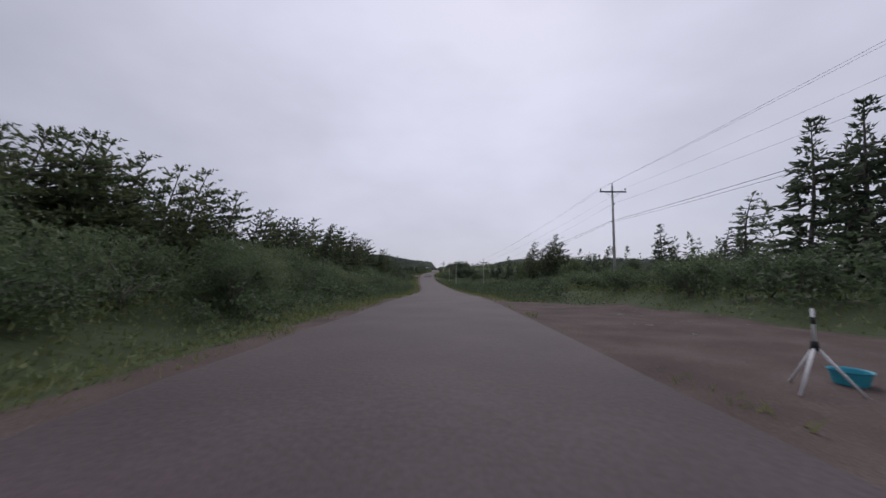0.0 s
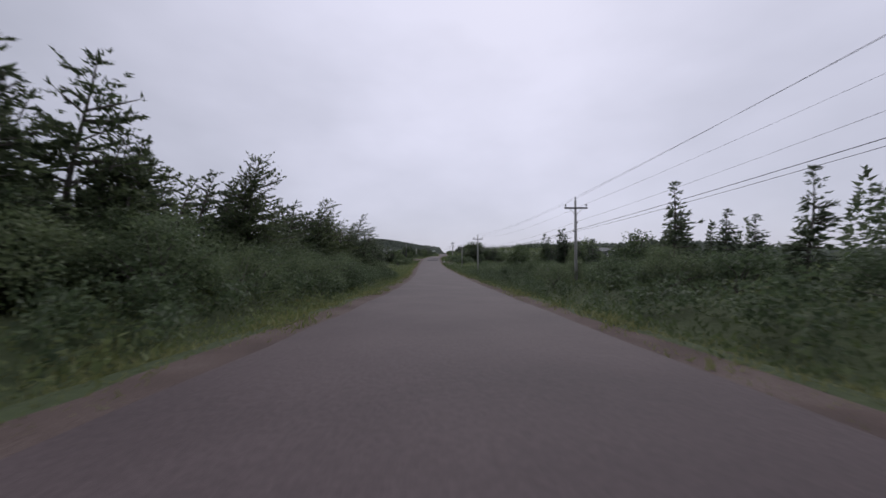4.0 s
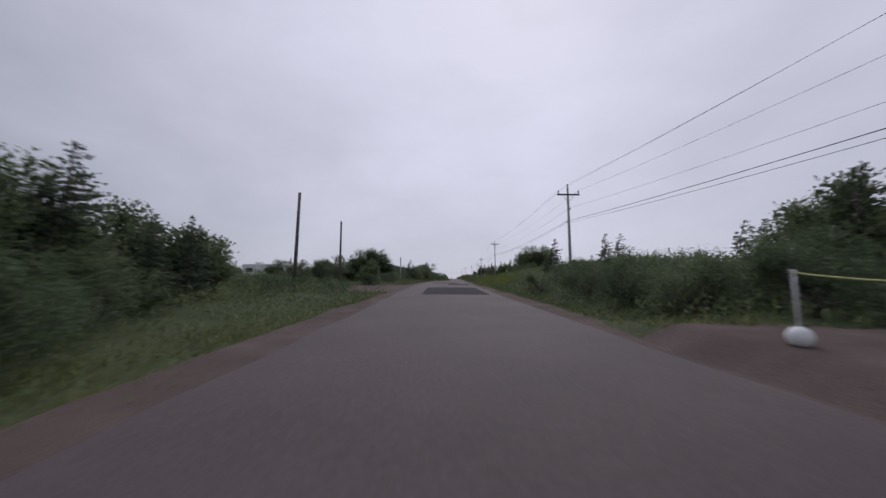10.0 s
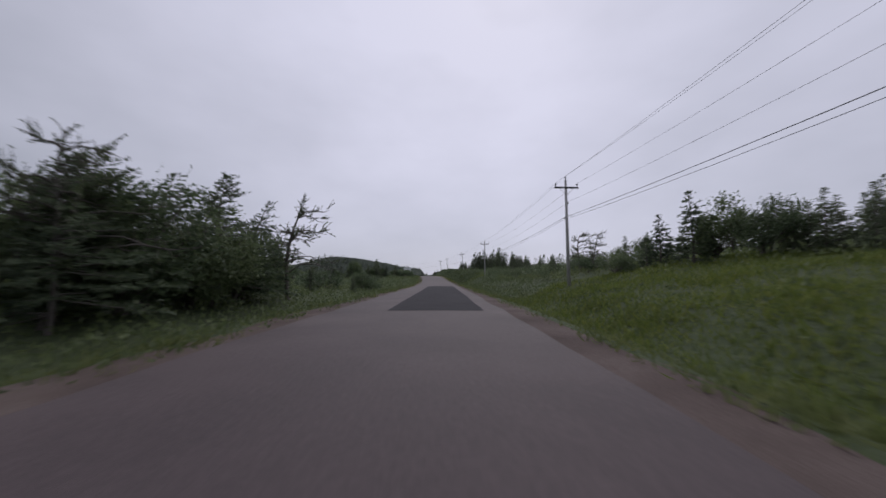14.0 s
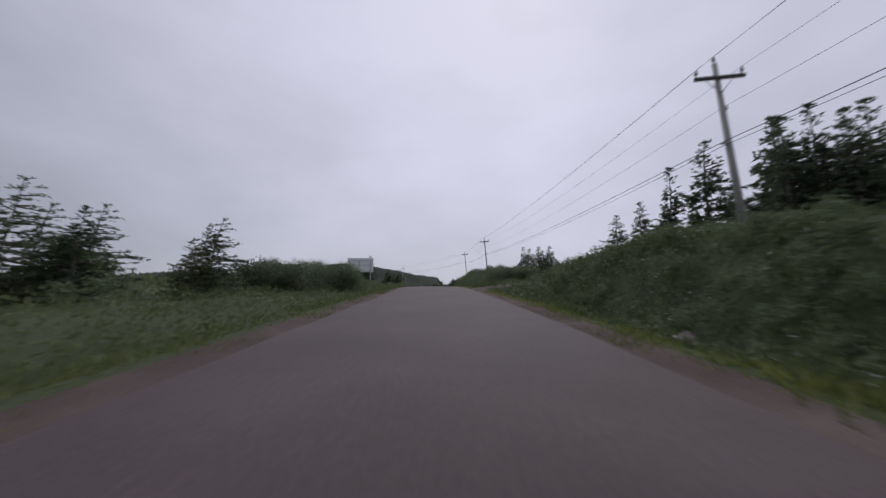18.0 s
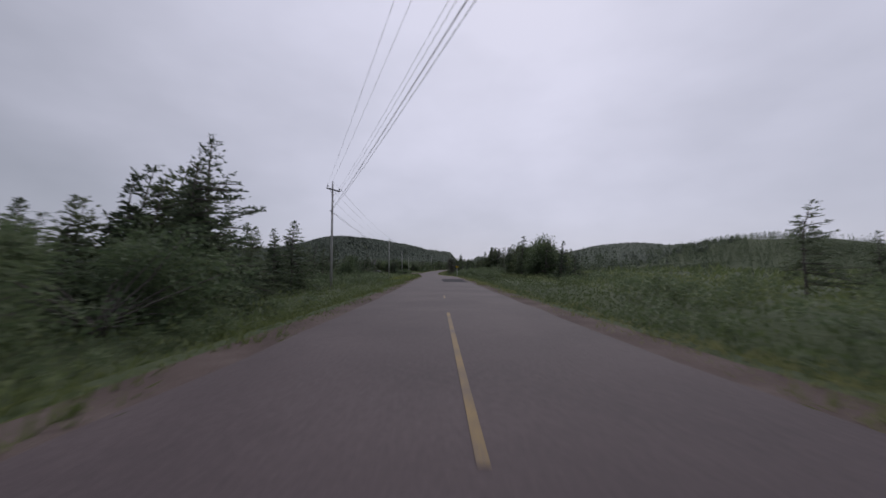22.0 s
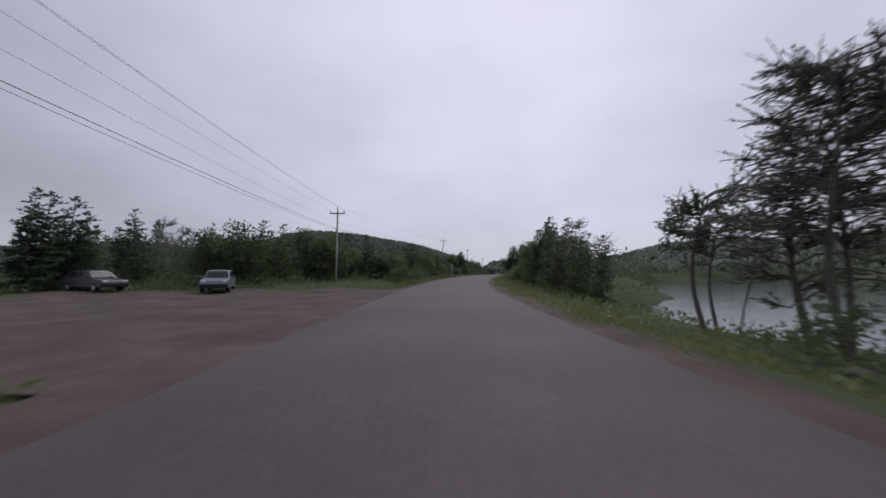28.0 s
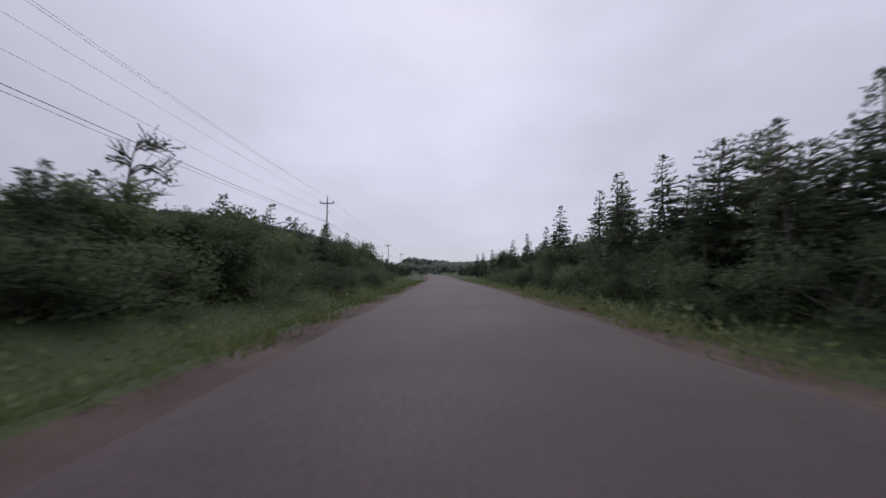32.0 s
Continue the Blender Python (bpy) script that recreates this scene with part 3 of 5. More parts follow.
def make_bare(seed, mat_leaf, leafy=400, flag=0.5, wide=0.4, wood=None, low=0.22, girth=1.0, limbs=26, twigs=9, fine=1.0):
    """A half-bare, wind-blown tree one unit high: trunk, crooked limbs, fine twigs and thin foliage."""
    rng = np.random.default_rng(seed)
    listed, base, way, tips = [], [], [], []
    zs = np.linspace(0, 0.95, 8)
    stem = np.stack([0.05 * np.sin(zs * 4 + seed) + flag * 0.12 * zs, 0.03 * np.sin(zs * 6), zs], 1)
    listed.append((stem, girth * 0.02 * (1 - zs) + 0.003))
    for k in range(limbs):
        z = rng.uniform(low, 0.93)
        root = np.array([np.interp(z, zs, stem[:, 0]), np.interp(z, zs, stem[:, 1]), z])
        az = rng.uniform(0, 2 * math.pi)
        r = wide * (1.1 - 0.75 * z) * (1 + flag * math.cos(az)) * rng.uniform(0.6, 1.1)
        out = np.array([math.cos(az), math.sin(az), rng.uniform(0.05, 0.5)])
        pts = [root + out * r * u + np.array([0, 0, 0.12 * r * math.sin(u * 5)]) + rng.normal(0, 0.012, 3) * u for u in np.linspace(0, 1, 5)]
        listed.append((pts, [girth * 0.008, girth * 0.006, girth * 0.0045, 0.003, 0.0015]))
        for j in range(twigs):
            u = rng.uniform(0.3, 1.0)
            p = root + out * r * u
            w = out * 0.6 + rng.normal(0, 0.55, 3) + (0.1 * flag, 0, 0.25)
            q = p + w / np.linalg.norm(w) * rng.uniform(0.05, 0.13)
            listed.append(([p, (p + q) / 2 + rng.normal(0, 0.006, 3), q], [0.0028, 0.002, 0.001]))
            tips.append((p, q))
    if leafy:
        pick = rng.integers(0, len(tips), leafy)
        u = rng.random((leafy, 1))
        p = np.array([tips[i][0] for i in pick]) * (1 - u) + np.array([tips[i][1] for i in pick]) * u
        base, way = p, rng.normal(0, 1, (leafy, 3))
    else:
        p = np.array([t[1] for t in tips])
        base, way = p, rng.normal(0, 0.6, p.shape) + (0.2, 0, 0.5)
    ln = fine * rng.uniform(0.010, 0.019, len(base)) * (1.0 if leafy else 1.8)
    v, f = diamonds(base, way, ln, ln * (0.5 if leafy else 0.1), rng)
    tv, tf = tubes(listed, 4)
    return [("trunk", tv, tf, wood or M_BARK, True), ("crown", v, f, mat_leaf, False)]


for k in range(5):
    stock("spruce", make_spruce(10 + k, 0.27 + 0.03 * k, 0.25 + 0.08 * (k % 3), 30 + k, fine=1.0, taper=0.8 + 0.1 * (k % 3), core=240))
for k in range(4):
    stock("spruce_back", make_spruce(20 + k, 0.27 + 0.035 * k, 0.3, 20, fine=1.7, taper=0.85, core=130))
for k in range(4):
    stock("dense", make_spruce(24 + k, 0.33 + 0.03 * k, 0.4, 32, 0.04, M_LARCH, 0.08, 0.1, 1.0, 320, 0.62, 0.28))
stock("dense_back", make_spruce(28, 0.35, 0.4, 20, 0.04, M_LARCH, 0.08, 0.1, 1.7, 160, 0.62, 0.28))
for k in range(3):
    stock("windblown", make_spruce(30 + k, 0.38 + 0.04 * k, 0.6, 24, 0.12, None, 0.22, 0.1, 1.0, 200, 0.85))
stock("windblown_back", make_spruce(36, 0.38, 0.6, 18, 0.12, None, 0.25, 0.1, 1.4, 140, 0.85))
for k in range(3):
    stock("larch", make_spruce(40 + k, 0.31 + 0.03 * k, 0.4, 28, 0.1, M_LARCH, 0.15, 0.06, 1.0, 240, 0.85, 0.12))
for k in range(2):
    stock("larch_back", make_spruce(46 + k, 0.31 + 0.03 * k, 0.4, 19, 0.1, M_LARCH, 0.2, 0.06, 1.6, 140, 0.85, 0.12))
for k in range(4):
    stock("broadleaf", make_broad(50 + k, M_BROAD, 24, 0.34, 8200, 0.0215, 0.2, 0.45, 60))
for k in range(2):
    stock("broadleaf_back", make_broad(56 + k, M_BROAD, 18, 0.34, 2900, 0.034, 0.2, 0.45, 26))
for k in range(5):
    stock("alder", make_broad(60 + k, M_ALDER, 20, 0.62, 6000, 0.027, 0.1, 0.2, 40))
stock("alder_low", make_broad(66, M_ALDER, 12, 0.7, 640, 0.065, 0.1, 0.2, 8))
for k in range(2):
    stock("alder_back", make_broad(67 + k, M_ALDER, 16, 0.62, 2200, 0.043, 0.1, 0.2, 24))
for k in range(3):
    stock("thin", make_bare(70 + k, M_LARCH, 3800, 0.6, 0.42))
for k in range(2):
    stock("shore", make_bare(76 + k, M_LARCH, 4200, 0.1, 0.40, None, 0.36, 0.6, 34, 14, 0.8))
    stock("flat_top", make_bare(78 + k, M_SPRUCE, 5200, 0.25, 0.52, M_BARK, 0.55, 0.8, 26, 12, 1.2))
for k in range(2):
    stock("dead", make_bare(80 + k, M_DEAD, 0, 0.3, 0.26, M_DEAD, 0.42, 0.55))

SPECIES = {
    "spruce": ("spruce_tree", "dark green spruce with ragged drooping limbs beside the road", "tree", "roadside spruces"),
    "windblown": ("windblown_spruce", "wind-flagged dark spruce with long open limbs", "tree", "wind-flagged spruces"),
    "larch": ("larch_tree", "soft green larch with feathery limbs", "tree", "roadside larches"),
    "dense": ("fir_tree", "dense bushy green fir with upswept wind-bent tips", "tree", "roadside firs"),
    "broadleaf": ("broadleaf_tree", "dense dark green broad-leaved tree leaning with the wind", "tree", "broad-leaved trees"),
    "alder": ("alder_bush", "thick green alder bush on the road bank", "bush", "alder bushes"),
    "thin": ("sparse_tree", "half-bare crooked tree with thin foliage", "tree", "sparse trees"),
    "shore": ("windswept_tree", "sparse windswept tree with long level limbs on the shore", "tree", "shore trees"),
    "flat_top": ("flat_topped_spruce", "windswept spruce with a bare trunk and flat crown on the shore", "tree", "shore trees"),
    "dead": ("dead_tree", "bleached dead tree with bare grey twigs", "tree", "dead trees"),
}
plant_rng = random.Random(7)


SCRUB, BACK = [], []


def grow(kind, y, l, h):
    name, label, cat, group = SPECIES[kind]
    r = plant_rng
    turn = r.uniform(-0.7, 0.7) if kind != "alder" else r.uniform(0, 6.28)
    if kind == "alder" and (h < 1.7 or (abs(l) > 12.8 and h < 2.3)):
        SCRUB.append((y, l, h, turn))
        return None
    if kind == "spruce" and abs(l) > 15.3 and h < 9.5:
        BACK.append((y, l, h, turn, r.randrange(4)))
        return None
    deep = abs(l) > 11.4 and kind + "_back" in STOCK
    ob = plant(kind + "_back" if deep else kind, r.randrange(8), y, l, h, turn, label, cat, name, group, r.uniform(-1, 4))
    ob.scale = (h * r.uniform(0.85, 1.2), h * r.uniform(0.85, 1.2), h)
    return ob


def stand(y0, y1, l0, l1, count, kinds, h0, h1):
    """A belt of plants: evenly spread with scatter, taller ones at the back."""
    for k in range(count):
        u = (k + plant_rng.uniform(0.1, 0.9)) / count
        w = plant_rng.random()
        kind = plant_rng.choice(kinds)
        grow(kind, y0 + (y1 - y0) * u, l0 + (l1 - l0) * w, h0 + (h1 - h0) * (0.6 * w + 0.4 * plant_rng.random()))


def place(*rows):
    """Single plants: kind, distance along the road, beside it, height."""
    for kind, y, l, h in rows:
        grow(kind, y, l - (0.09 * h if kind in ("windblown", "dense") else 0.0), h)


S, WB, LA, BR, AL, TH, DE, FI = "spruce", "windblown", "larch", "broadleaf", "alder", "thin", "dead", "dense"
# left of the road, in order along it
stand(-4, 34, -12, -19, 34, [FI, FI, LA, FI, S], 5.2, 6.8)
place((FI, 17.9, -14, 6.9), (FI, 19.6, -14, 7.3), (FI, 21.1, -14, 6.5), (FI, 23.2, -14, 7.0), (FI, 24.1, -13, 5.8), (FI, 27.0, -13, 6.1), (FI, 30.0, -13, 6.5), (FI, 33.9, -13, 7.3))
stand(34, 60, -11, -16, 34, [FI, FI, LA, FI, S], 5.6, 7.0)
place((FI, 39.6, -13, 7.5), (FI, 41.0, -13, 8.0), (FI, 42.3, -13, 7.4), (FI, 44.1, -13, 8.3), (FI, 46.1, -12, 7.8), (FI, 48.4, -12, 7.4), (FI, 53.5, -12, 7.9), (FI, 57.9, -12, 8.5), (FI, 66.1, -10.5, 7.6), (FI, 78.4, -10.5, 7.6))
stand(60, 92, -11, -17, 34, [FI, FI, S, WB, LA], 5.6, 7.4)
stand(30, 92, -9.5, -13, 22, [S, BR, AL], 2.8, 4.2)
stand(10, 66, -6.3, -8, 26, [AL], 1.3, 1.9)
stand(0, 98, -7.2, -11.5, 42, [AL], 2.2, 3.6)
stand(87, 96, -11, -16, 5, [WB, WB, S], 5.5, 6.6)
stand(66, 100, -5.8, -7.6, 20, [AL], 1.1, 1.7)
place((WB, 88.7, -10.5, 6.0), (WB, 89.9, -10.5, 6.8), (WB, 91.2, -10.5, 6.8), (WB, 92.1, -9.8, 8.3), (WB, 92.3, -9.0, 6.8), (S, 97.3, -8.6, 5.7), (S, 95.1, -8.6, 4.0), (S, 99.0, -8.2, 5.5))
for y, l, h in ((104.5, -11, 2.2), (104, -9, 2.6)):
    grow(WB, y, l, h)
grow(WB, 119.4, -15.9, 5.2).rotation_euler[1] += 0.3
for k, y, l, h in ((WB, 184, -47, 7.6), (DE, 188, -43, 8.4), (WB, 190, -44.5, 6.8), (DE, 192.5, -41, 8.4)):
    grow(k, y, l, h)
stand(100, 165, -8, -24, 14, [AL], 0.5, 0.9)
stand(171, 179, -12, -18, 10, [S, LA, S], 3.4, 4.4)
place((S, 169.5, -10.2, 4.8), (S, 172.5, -10.2, 5.0), (BR, 172.0, -11, 5.0), (BR, 169.6, -11, 4.1), (BR, 168.7, -11, 3.6), (BR, 167.2, -10, 3.4), (S, 174.9, -9.6, 3.2), (S, 177.9, -10.5, 3.7))
stand(172, 186, -12, -27, 22, [BR, S, BR], 3.2, 4.4)
place((FI, 179, -30.2, 5.2), (BR, 179.6, -28.8, 6.2), (FI, 178.4, -26.7, 6.3), (BR, 179, -24.7, 6.7), (FI, 179.8, -22.7, 6.0), (BR, 178.6, -20.6, 5.9), (S, 179.2, -18.7, 6.0), (FI, 178.8, -16.7, 6.1), (BR, 179.3, -14.2, 5.0))
stand(160, 173.5, -7.2, -11, 14, [AL], 1.6, 2.6)
stand(182, 193, -7.2, -11, 6, [AL], 1.0, 1.5)
stand(212, 238, -7.5, -15, 13, [AL], 1.5, 2.5)
stand(209, 228, -14, -30, 24, [BR, AL, S], 2.4, 3.6)
stand(196, 203, -15, -22, 11, [AL], 1.3, 1.8)
stand(230, 246, -12, -19, 10, [S, BR, WB], 3.0, 4.4)
place((BR, 222.9, -14.3, 5.2), (BR, 224.3, -14.3, 6.3), (BR, 226.2, -14.3, 6.0), (FI, 227.3, -13.5, 5.5), (FI, 228.4, -13.5, 6.1), (WB, 229.0, -12.5, 2.6), (BR, 223.4, -16.2, 5.6), (BR, 225.2, -12.9, 5.0))
stand(247, 262, -8.5, -16, 12, [AL, AL, WB], 2.2, 3.3)
place((WB, 248.2, -11.0, 5.2), (S, 247.4, -11.2, 4.0), (WB, 249.1, -9.5, 3.7), (FI, 248.6, -12.5, 3.8), (S, 256.1, -11.2, 4.6), (BR, 255.8, -9.5, 3.8), (BR, 260.5, -9.5, 5.0), (BR, 257.9, -9.5, 4.5), (WB, 262.9, -8.8, 4.4), (WB, 267.0, -8.8, 4.4))
for y, l, h in ((252, 17.5, 6.4), (253.5, 19.8, 6.4), (251.5, 22, 6.0)):
    grow(BR, y, l, h)
stand(267, 284, -10, -15, 13, [BR, FI, WB], 3.8, 4.8)
place((TH, 267.5, -10, 5.1), (FI, 268.3, -10, 4.7), (FI, 269.1, -10, 5.1), (BR, 269.8, -10, 5.2), (WB, 271.3, -10, 5.2), (WB, 273.6, -10, 5.9), (WB, 274.1, -9.5, 6.0), (WB, 276.4, -9.5, 5.4), (TH, 278.7, -8.8, 5.8), (BR, 272.4, -9.8, 4.6), (BR, 275.4, -9.8, 4.4))
stand(286, 300, -8, -18, 8, [AL, S], 1.8, 3.5)
stand(300, 388, -7.5, -24, 40, [AL], 0.9, 1.8)
stand(358, 368, -24, -34, 12, [S, BR, WB], 3.2, 4.4)
stand(364, 372, -15, -25, 7, [S, BR, S], 2.8, 3.8)
stand(364, 371, -36, -52, 11, [BR, S, BR], 3.6, 4.6)
place((BR, 361.7, -24, 5.5), (BR, 362.8, -24, 5.5), (BR, 364.5, -24, 4.7), (BR, 366.2, -24, 4.8), (S, 363.9, -20, 4.2), (S, 364.6, -20, 4.2), (S, 363.9, -17.4, 5.4), (S, 364.8, -17.4, 5.5), (S, 369.6, -18, 5.9), (S, 368.1, -18, 4.5), (WB, 373.4, -16.7, 4.8), (FI, 372.6, -17.0, 3.6), (WB, 371.9, -19, 5.8), (WB, 373.1, -19, 4.9), (S, 371.2, -15.2, 4.2), (WB, 375.8, -12.2, 4.4), (FI, 375.4, -12.5, 4.0), (FI, 374.2, -12.5, 3.1), (S, 402.7, -8.5, 4.1), (WB, 402.4, -8.6, 3.6))
stand(380, 393, -8.2, -13, 16, [AL], 2.3, 3.1)
stand(387, 399.5, -6.3, -8.2, 14, [AL], 0.8, 1.3)
stand(405, 470, -7.5, -22, 34, [AL], 0.9, 1.9)
stand(455, 470, -26, -38, 11, [S, S, BR], 3.4, 4.6)
stand(420, 452, -6.2, -9, 18, [AL], 0.8, 1.4)
place((S, 453.6, -24.9, 5.5), (S, 453.6, -22, 3.6), (S, 447, -19, 2.6), (WB, 468.7, -9.4, 7.2), (WB, 467.6, -9.4, 6.0), (S, 468.2, -10.2, 5.9), (FI, 467.8, -11, 5.5), (S, 474.2, -11, 4.4), (S, 465.4, -14, 4.2), (S, 466.1, -15, 4.2), (S, 466.9, -14, 4.6), (FI, 467.6, -14, 4.5), (WB, 464.3, -12, 3.4), (FI, 470.8, -13, 6.8), (FI, 470.0, -13.5, 6.6), (S, 469.4, -14, 6.0), (WB, 470.4, -11.6, 6.0), (S, 472.2, -12.8, 5.2),
      (S, 479.3, -15.8, 5.4), (S, 482.0, -15.8, 5.6), (S, 476.9, -11, 4.6), (S, 479.6, -11, 5.4), (S, 478.4, -12, 4.2), (AL, 463, -8.6, 3.4), (AL, 460, -9.2, 3.1), (AL, 466, -8.8, 3.2))
stand(482, 509, -13, -24, 17, [S, AL, WB], 2.6, 3.8)
place((S, 499.5, -20, 4.3), (WB, 502.2, -18, 5.4), (WB, 504.5, -18, 6.0), (WB, 501.5, -18, 4.5), (BR, 503.6, -12.7, 4.0), (BR, 501.1, -12.7, 3.6))
stand(478, 508, -7.5, -12, 14, [AL], 1.2, 2.0)
for k, y, l, h in ((WB, 514, -14.4, 4.9), (LA, 516, -13.4, 4.9), (TH, 515, -15.8, 4.6), (WB, 513.2, -16.2, 4.6), (S, 552, -18, 4.6), (S, 553.5, -16.5, 4.2), (S, 590, -60, 6.5), (S, 592, -57, 6.0)):
    grow(k, y, l, h)
stand(510, 582, -9, -30, 26, [AL], 0.7, 1.3)
stand(580, 596, -7.2, -12, 13, [AL], 1.7, 2.6)
for y, l, h in ((599.6, -14.2, 7.2), (596.6, -14.6, 6.8), (597.2, -15.2, 6.4), (598.5, -14.2, 4.8), (600.4, -13.2, 4.9), (601.5, -14.0, 4.6), (595.5, -15.0, 6.2), (594, -14.2, 5.6)):
    grow(S, y, l, h)
stand(629, 652, -32, -52, 18, [S, S, WB], 5.4, 7.0)
place((S, 620.1, -31.5, 7.8), (S, 621.1, -31.5, 7.6), (S, 622.8, -31.5, 7.5), (S, 623.3, -31, 6.3), (S, 627.3, -31, 7.2), (DE, 630.7, -31.5, 6.9), (DE, 633.1, -31.5, 6.4), (BR, 626.8, -23.3, 5.7), (BR, 630.1, -23.3, 6.2), (FI, 629.1, -20, 6.4), (FI, 633.4, -20, 6.3), (BR, 634.5, -17.7, 6.6), (BR, 639.4, -17.7, 6.0))
stand(632, 648, -17, -33, 22, [BR, FI, LA], 4.4, 5.8)
stand(640, 662, -10, -18, 16, [S, BR, FI, BR], 3.4, 4.4)
place((TH, 651.2, -10, 5.2), (TH, 651.9, -10.8, 5.3), (S, 650.3, -10.5, 4.8), (BR, 653.3, -9.3, 4.6), (BR, 654.3, -9.3, 4.5), (BR, 655.7, -9.3, 4.5), (FI, 657.0, -9.3, 4.3), (FI, 658.5, -9.3, 4.5), (BR, 659.6, -8.9, 4.4), (BR, 661.1, -8.9, 4.9), (S, 669.5, -9.6, 5.3), (S, 675.4, -8.8, 3.6))
stand(662, 705, -10.5, -19, 24, [S, BR, FI, BR], 3.2, 4.3)
place((S, 684.6, -11, 5.1), (BR, 684.9, -10.5, 5.1), (TH, 686.2, -10.5, 5.0), (S, 687.2, -10.5, 4.7), (S, 688.7, -10.5, 5.5), (FI, 688.2, -8.6, 5.1), (FI, 689.6, -8.6, 6.3), (FI, 691.0, -8.6, 6.0), (S, 696.2, -8.8, 3.5), (BR, 701.4, -9.0, 4.0))
stand(705, 742, -9.5, -18, 20, [S, BR, LA, S, BR], 4.6, 6.4)
stand(634, 666, -6.8, -9.2, 9, [AL], 1.8, 2.8)
stand(676, 735, -6.8, -9.2, 17, [AL], 1.8, 2.8)
stand(666, 677, -9.0, -10.5, 7, [AL], 2.0, 2.9)
stand(742, 815, -9, -17, 22, [S, S, LA], 3.4, 4.8)
grow(TH, 701.3, -11.6, 6.0).scale = (4.2, 4.2, 6.0)
place((BR, 697.8, -10.5, 3.6), (BR, 698.8, -10.5, 4.2), (BR, 700.7, -9.5, 3.5), (BR, 702.4, -9.5, 3.6), (S, 704.6, -9.5, 3.7), (S, 713.7, -9.5, 4.5))
place((BR, 635.8, -16, 6.0), (BR, 634.7, -16, 5.5), (FI, 633.0, -15, 4.5), (FI, 636.3, -15, 5.3), (S, 637.7, -12, 5.6), (BR, 639.1, -10.5, 3.7), (BR, 644.0, -10.5, 3.7))
place((BR, 202.4, -17, 2.8), (BR, 203.6, -17, 2.9), (BR, 201.1, -17, 2.6), (S, 220.8, -18, 4.4), (S, 214.2, -18, 3.4), (BR, 214.8, -12, 3.6), (BR, 224.6, -12, 4.2))
place((BR, 203.0, -20, 2.5), (BR, 204.1, -20, 3.0), (BR, 205.2, -20, 3.0), (BR, 206.6, -20, 3.3), (S, 206.9, -15, 2.9), (FI, 208.4, -19, 3.2), (S, 210.5, -15.2, 3.0), (BR, 211.2, -18, 3.6), (BR, 213.9, -18, 3.8), (BR, 217.2, -18, 4.3), (FI, 220.2, -16, 4.4), (FI, 228.4, -16, 4.8))
place((S, 494.2, -15.2, 3.9), (S, 498.6, -15.2, 4.5), (FI, 501.8, -15.2, 5.1), (BR, 702.9, -9.5, 3.6), (S, 704.4, -9.5, 3.8), (BR, 707.0, -9.5, 3.8), (S, 710.5, -9.5, 4.3), (BR, 715.1, -9.5, 4.4), (S, 720.5, -9.5, 4.8))
# right of the road
place((S, 377.5, 14.4, 6.4), (S, 380.3, 14.4, 5.0), (S, 371.6, 15.2, 6.4), (S, 370.0, 15.3, 6.0), (S, 368.6, 15.2, 5.2), (S, 492.9, 13.2, 4.6), (WB, 492.7, 15, 3.4))
place((S, 714.5, 8.8, 5.1), (S, 720.1, 8.8, 5.1), (S, 728.4, 8.8, 5.3), (BR, 735.1, 9, 5.0), (S, 744.4, 8.8, 5.4), (S, 757, 8.9, 5.6), (S, 768, 9.2, 5.8), (BR, 709.7, 9, 4.5))
place((S, 706.1, 9.6, 6.2), (S, 704.0, 9.6, 6.0), (S, 700.2, 10, 6.2), (S, 699.1, 10, 5.0), (FI, 697.2, 10.5, 5.8), (FI, 695.9, 10.5, 5.6), (FI, 694.9, 10.5, 4.8), (S, 693.8, 10.5, 4.9), (S, 693.0, 10.5, 5.9))
place((S, 538.0, 14, 5.6), (S, 532.2, 14, 5.7), (S, 526.6, 14, 5.7), (S, 523.5, 14, 5.6), (S, 521.1, 14, 5.9), (FI, 519.1, 14, 5.0), (FI, 516.5, 14, 5.5), (FI, 515.5, 14, 5.3), (S, 518.2, 14, 5.7), (S, 514.2, 14, 5.8))
place((S, 636.3, 9.2, 7.9), (S, 633.7, 9.2, 8.1), (FI, 640.1, 9.6, 7.0), (FI, 631.8, 9.6, 5.8), (BR, 629.7, 9.5, 5.2))
stand(0, 66, 11.5, 16.5, 24, [AL], 2.0, 3.2)
place((S, 28.2, 30.9, 15.3), (S, 27, 34.5, 16.4), (LA, 30, 36.5, 14), (WB, 43, 40.3, 12.6), (WB, 36, 31, 6.8), (S, 33, 21.5, 6.6), (S, 21, 30, 10), (S, 18, 34, 11), (BR, 15, 26, 7), (S, 40, 36, 7.5))
stand(46, 60, 16.5, 23, 13, [S, FI, LA], 4.2, 5.8)
place((FI, 48.7, 13.3, 6.9), (FI, 47.1, 16, 7.8), (FI, 48.2, 17.2, 7.0), (FI, 46.4, 14.8, 6.4), (FI, 50, 15, 6.4), (S, 52, 14, 5.6), (BR, 55, 13.6, 4.8), (FI, 51.5, 13.2, 5.8), (FI, 54, 14.2, 5.4), (S, 58.5, 13.4, 5.0), (FI, 49.6, 16.6, 6.8), (BR, 42, 16.2, 4.4), (BR, 42.8, 18, 4.6), (LA, 42.6, 20.5, 5.7), (S, 66, 13.8, 6.4), (S, 67, 14.5, 5.5))
stand(24, 66, 6.8, 9.5, 20, [AL], 1.2, 1.8)
stand(30, 46, 19, 28, 7, [BR, AL, S], 3.2, 4.8)
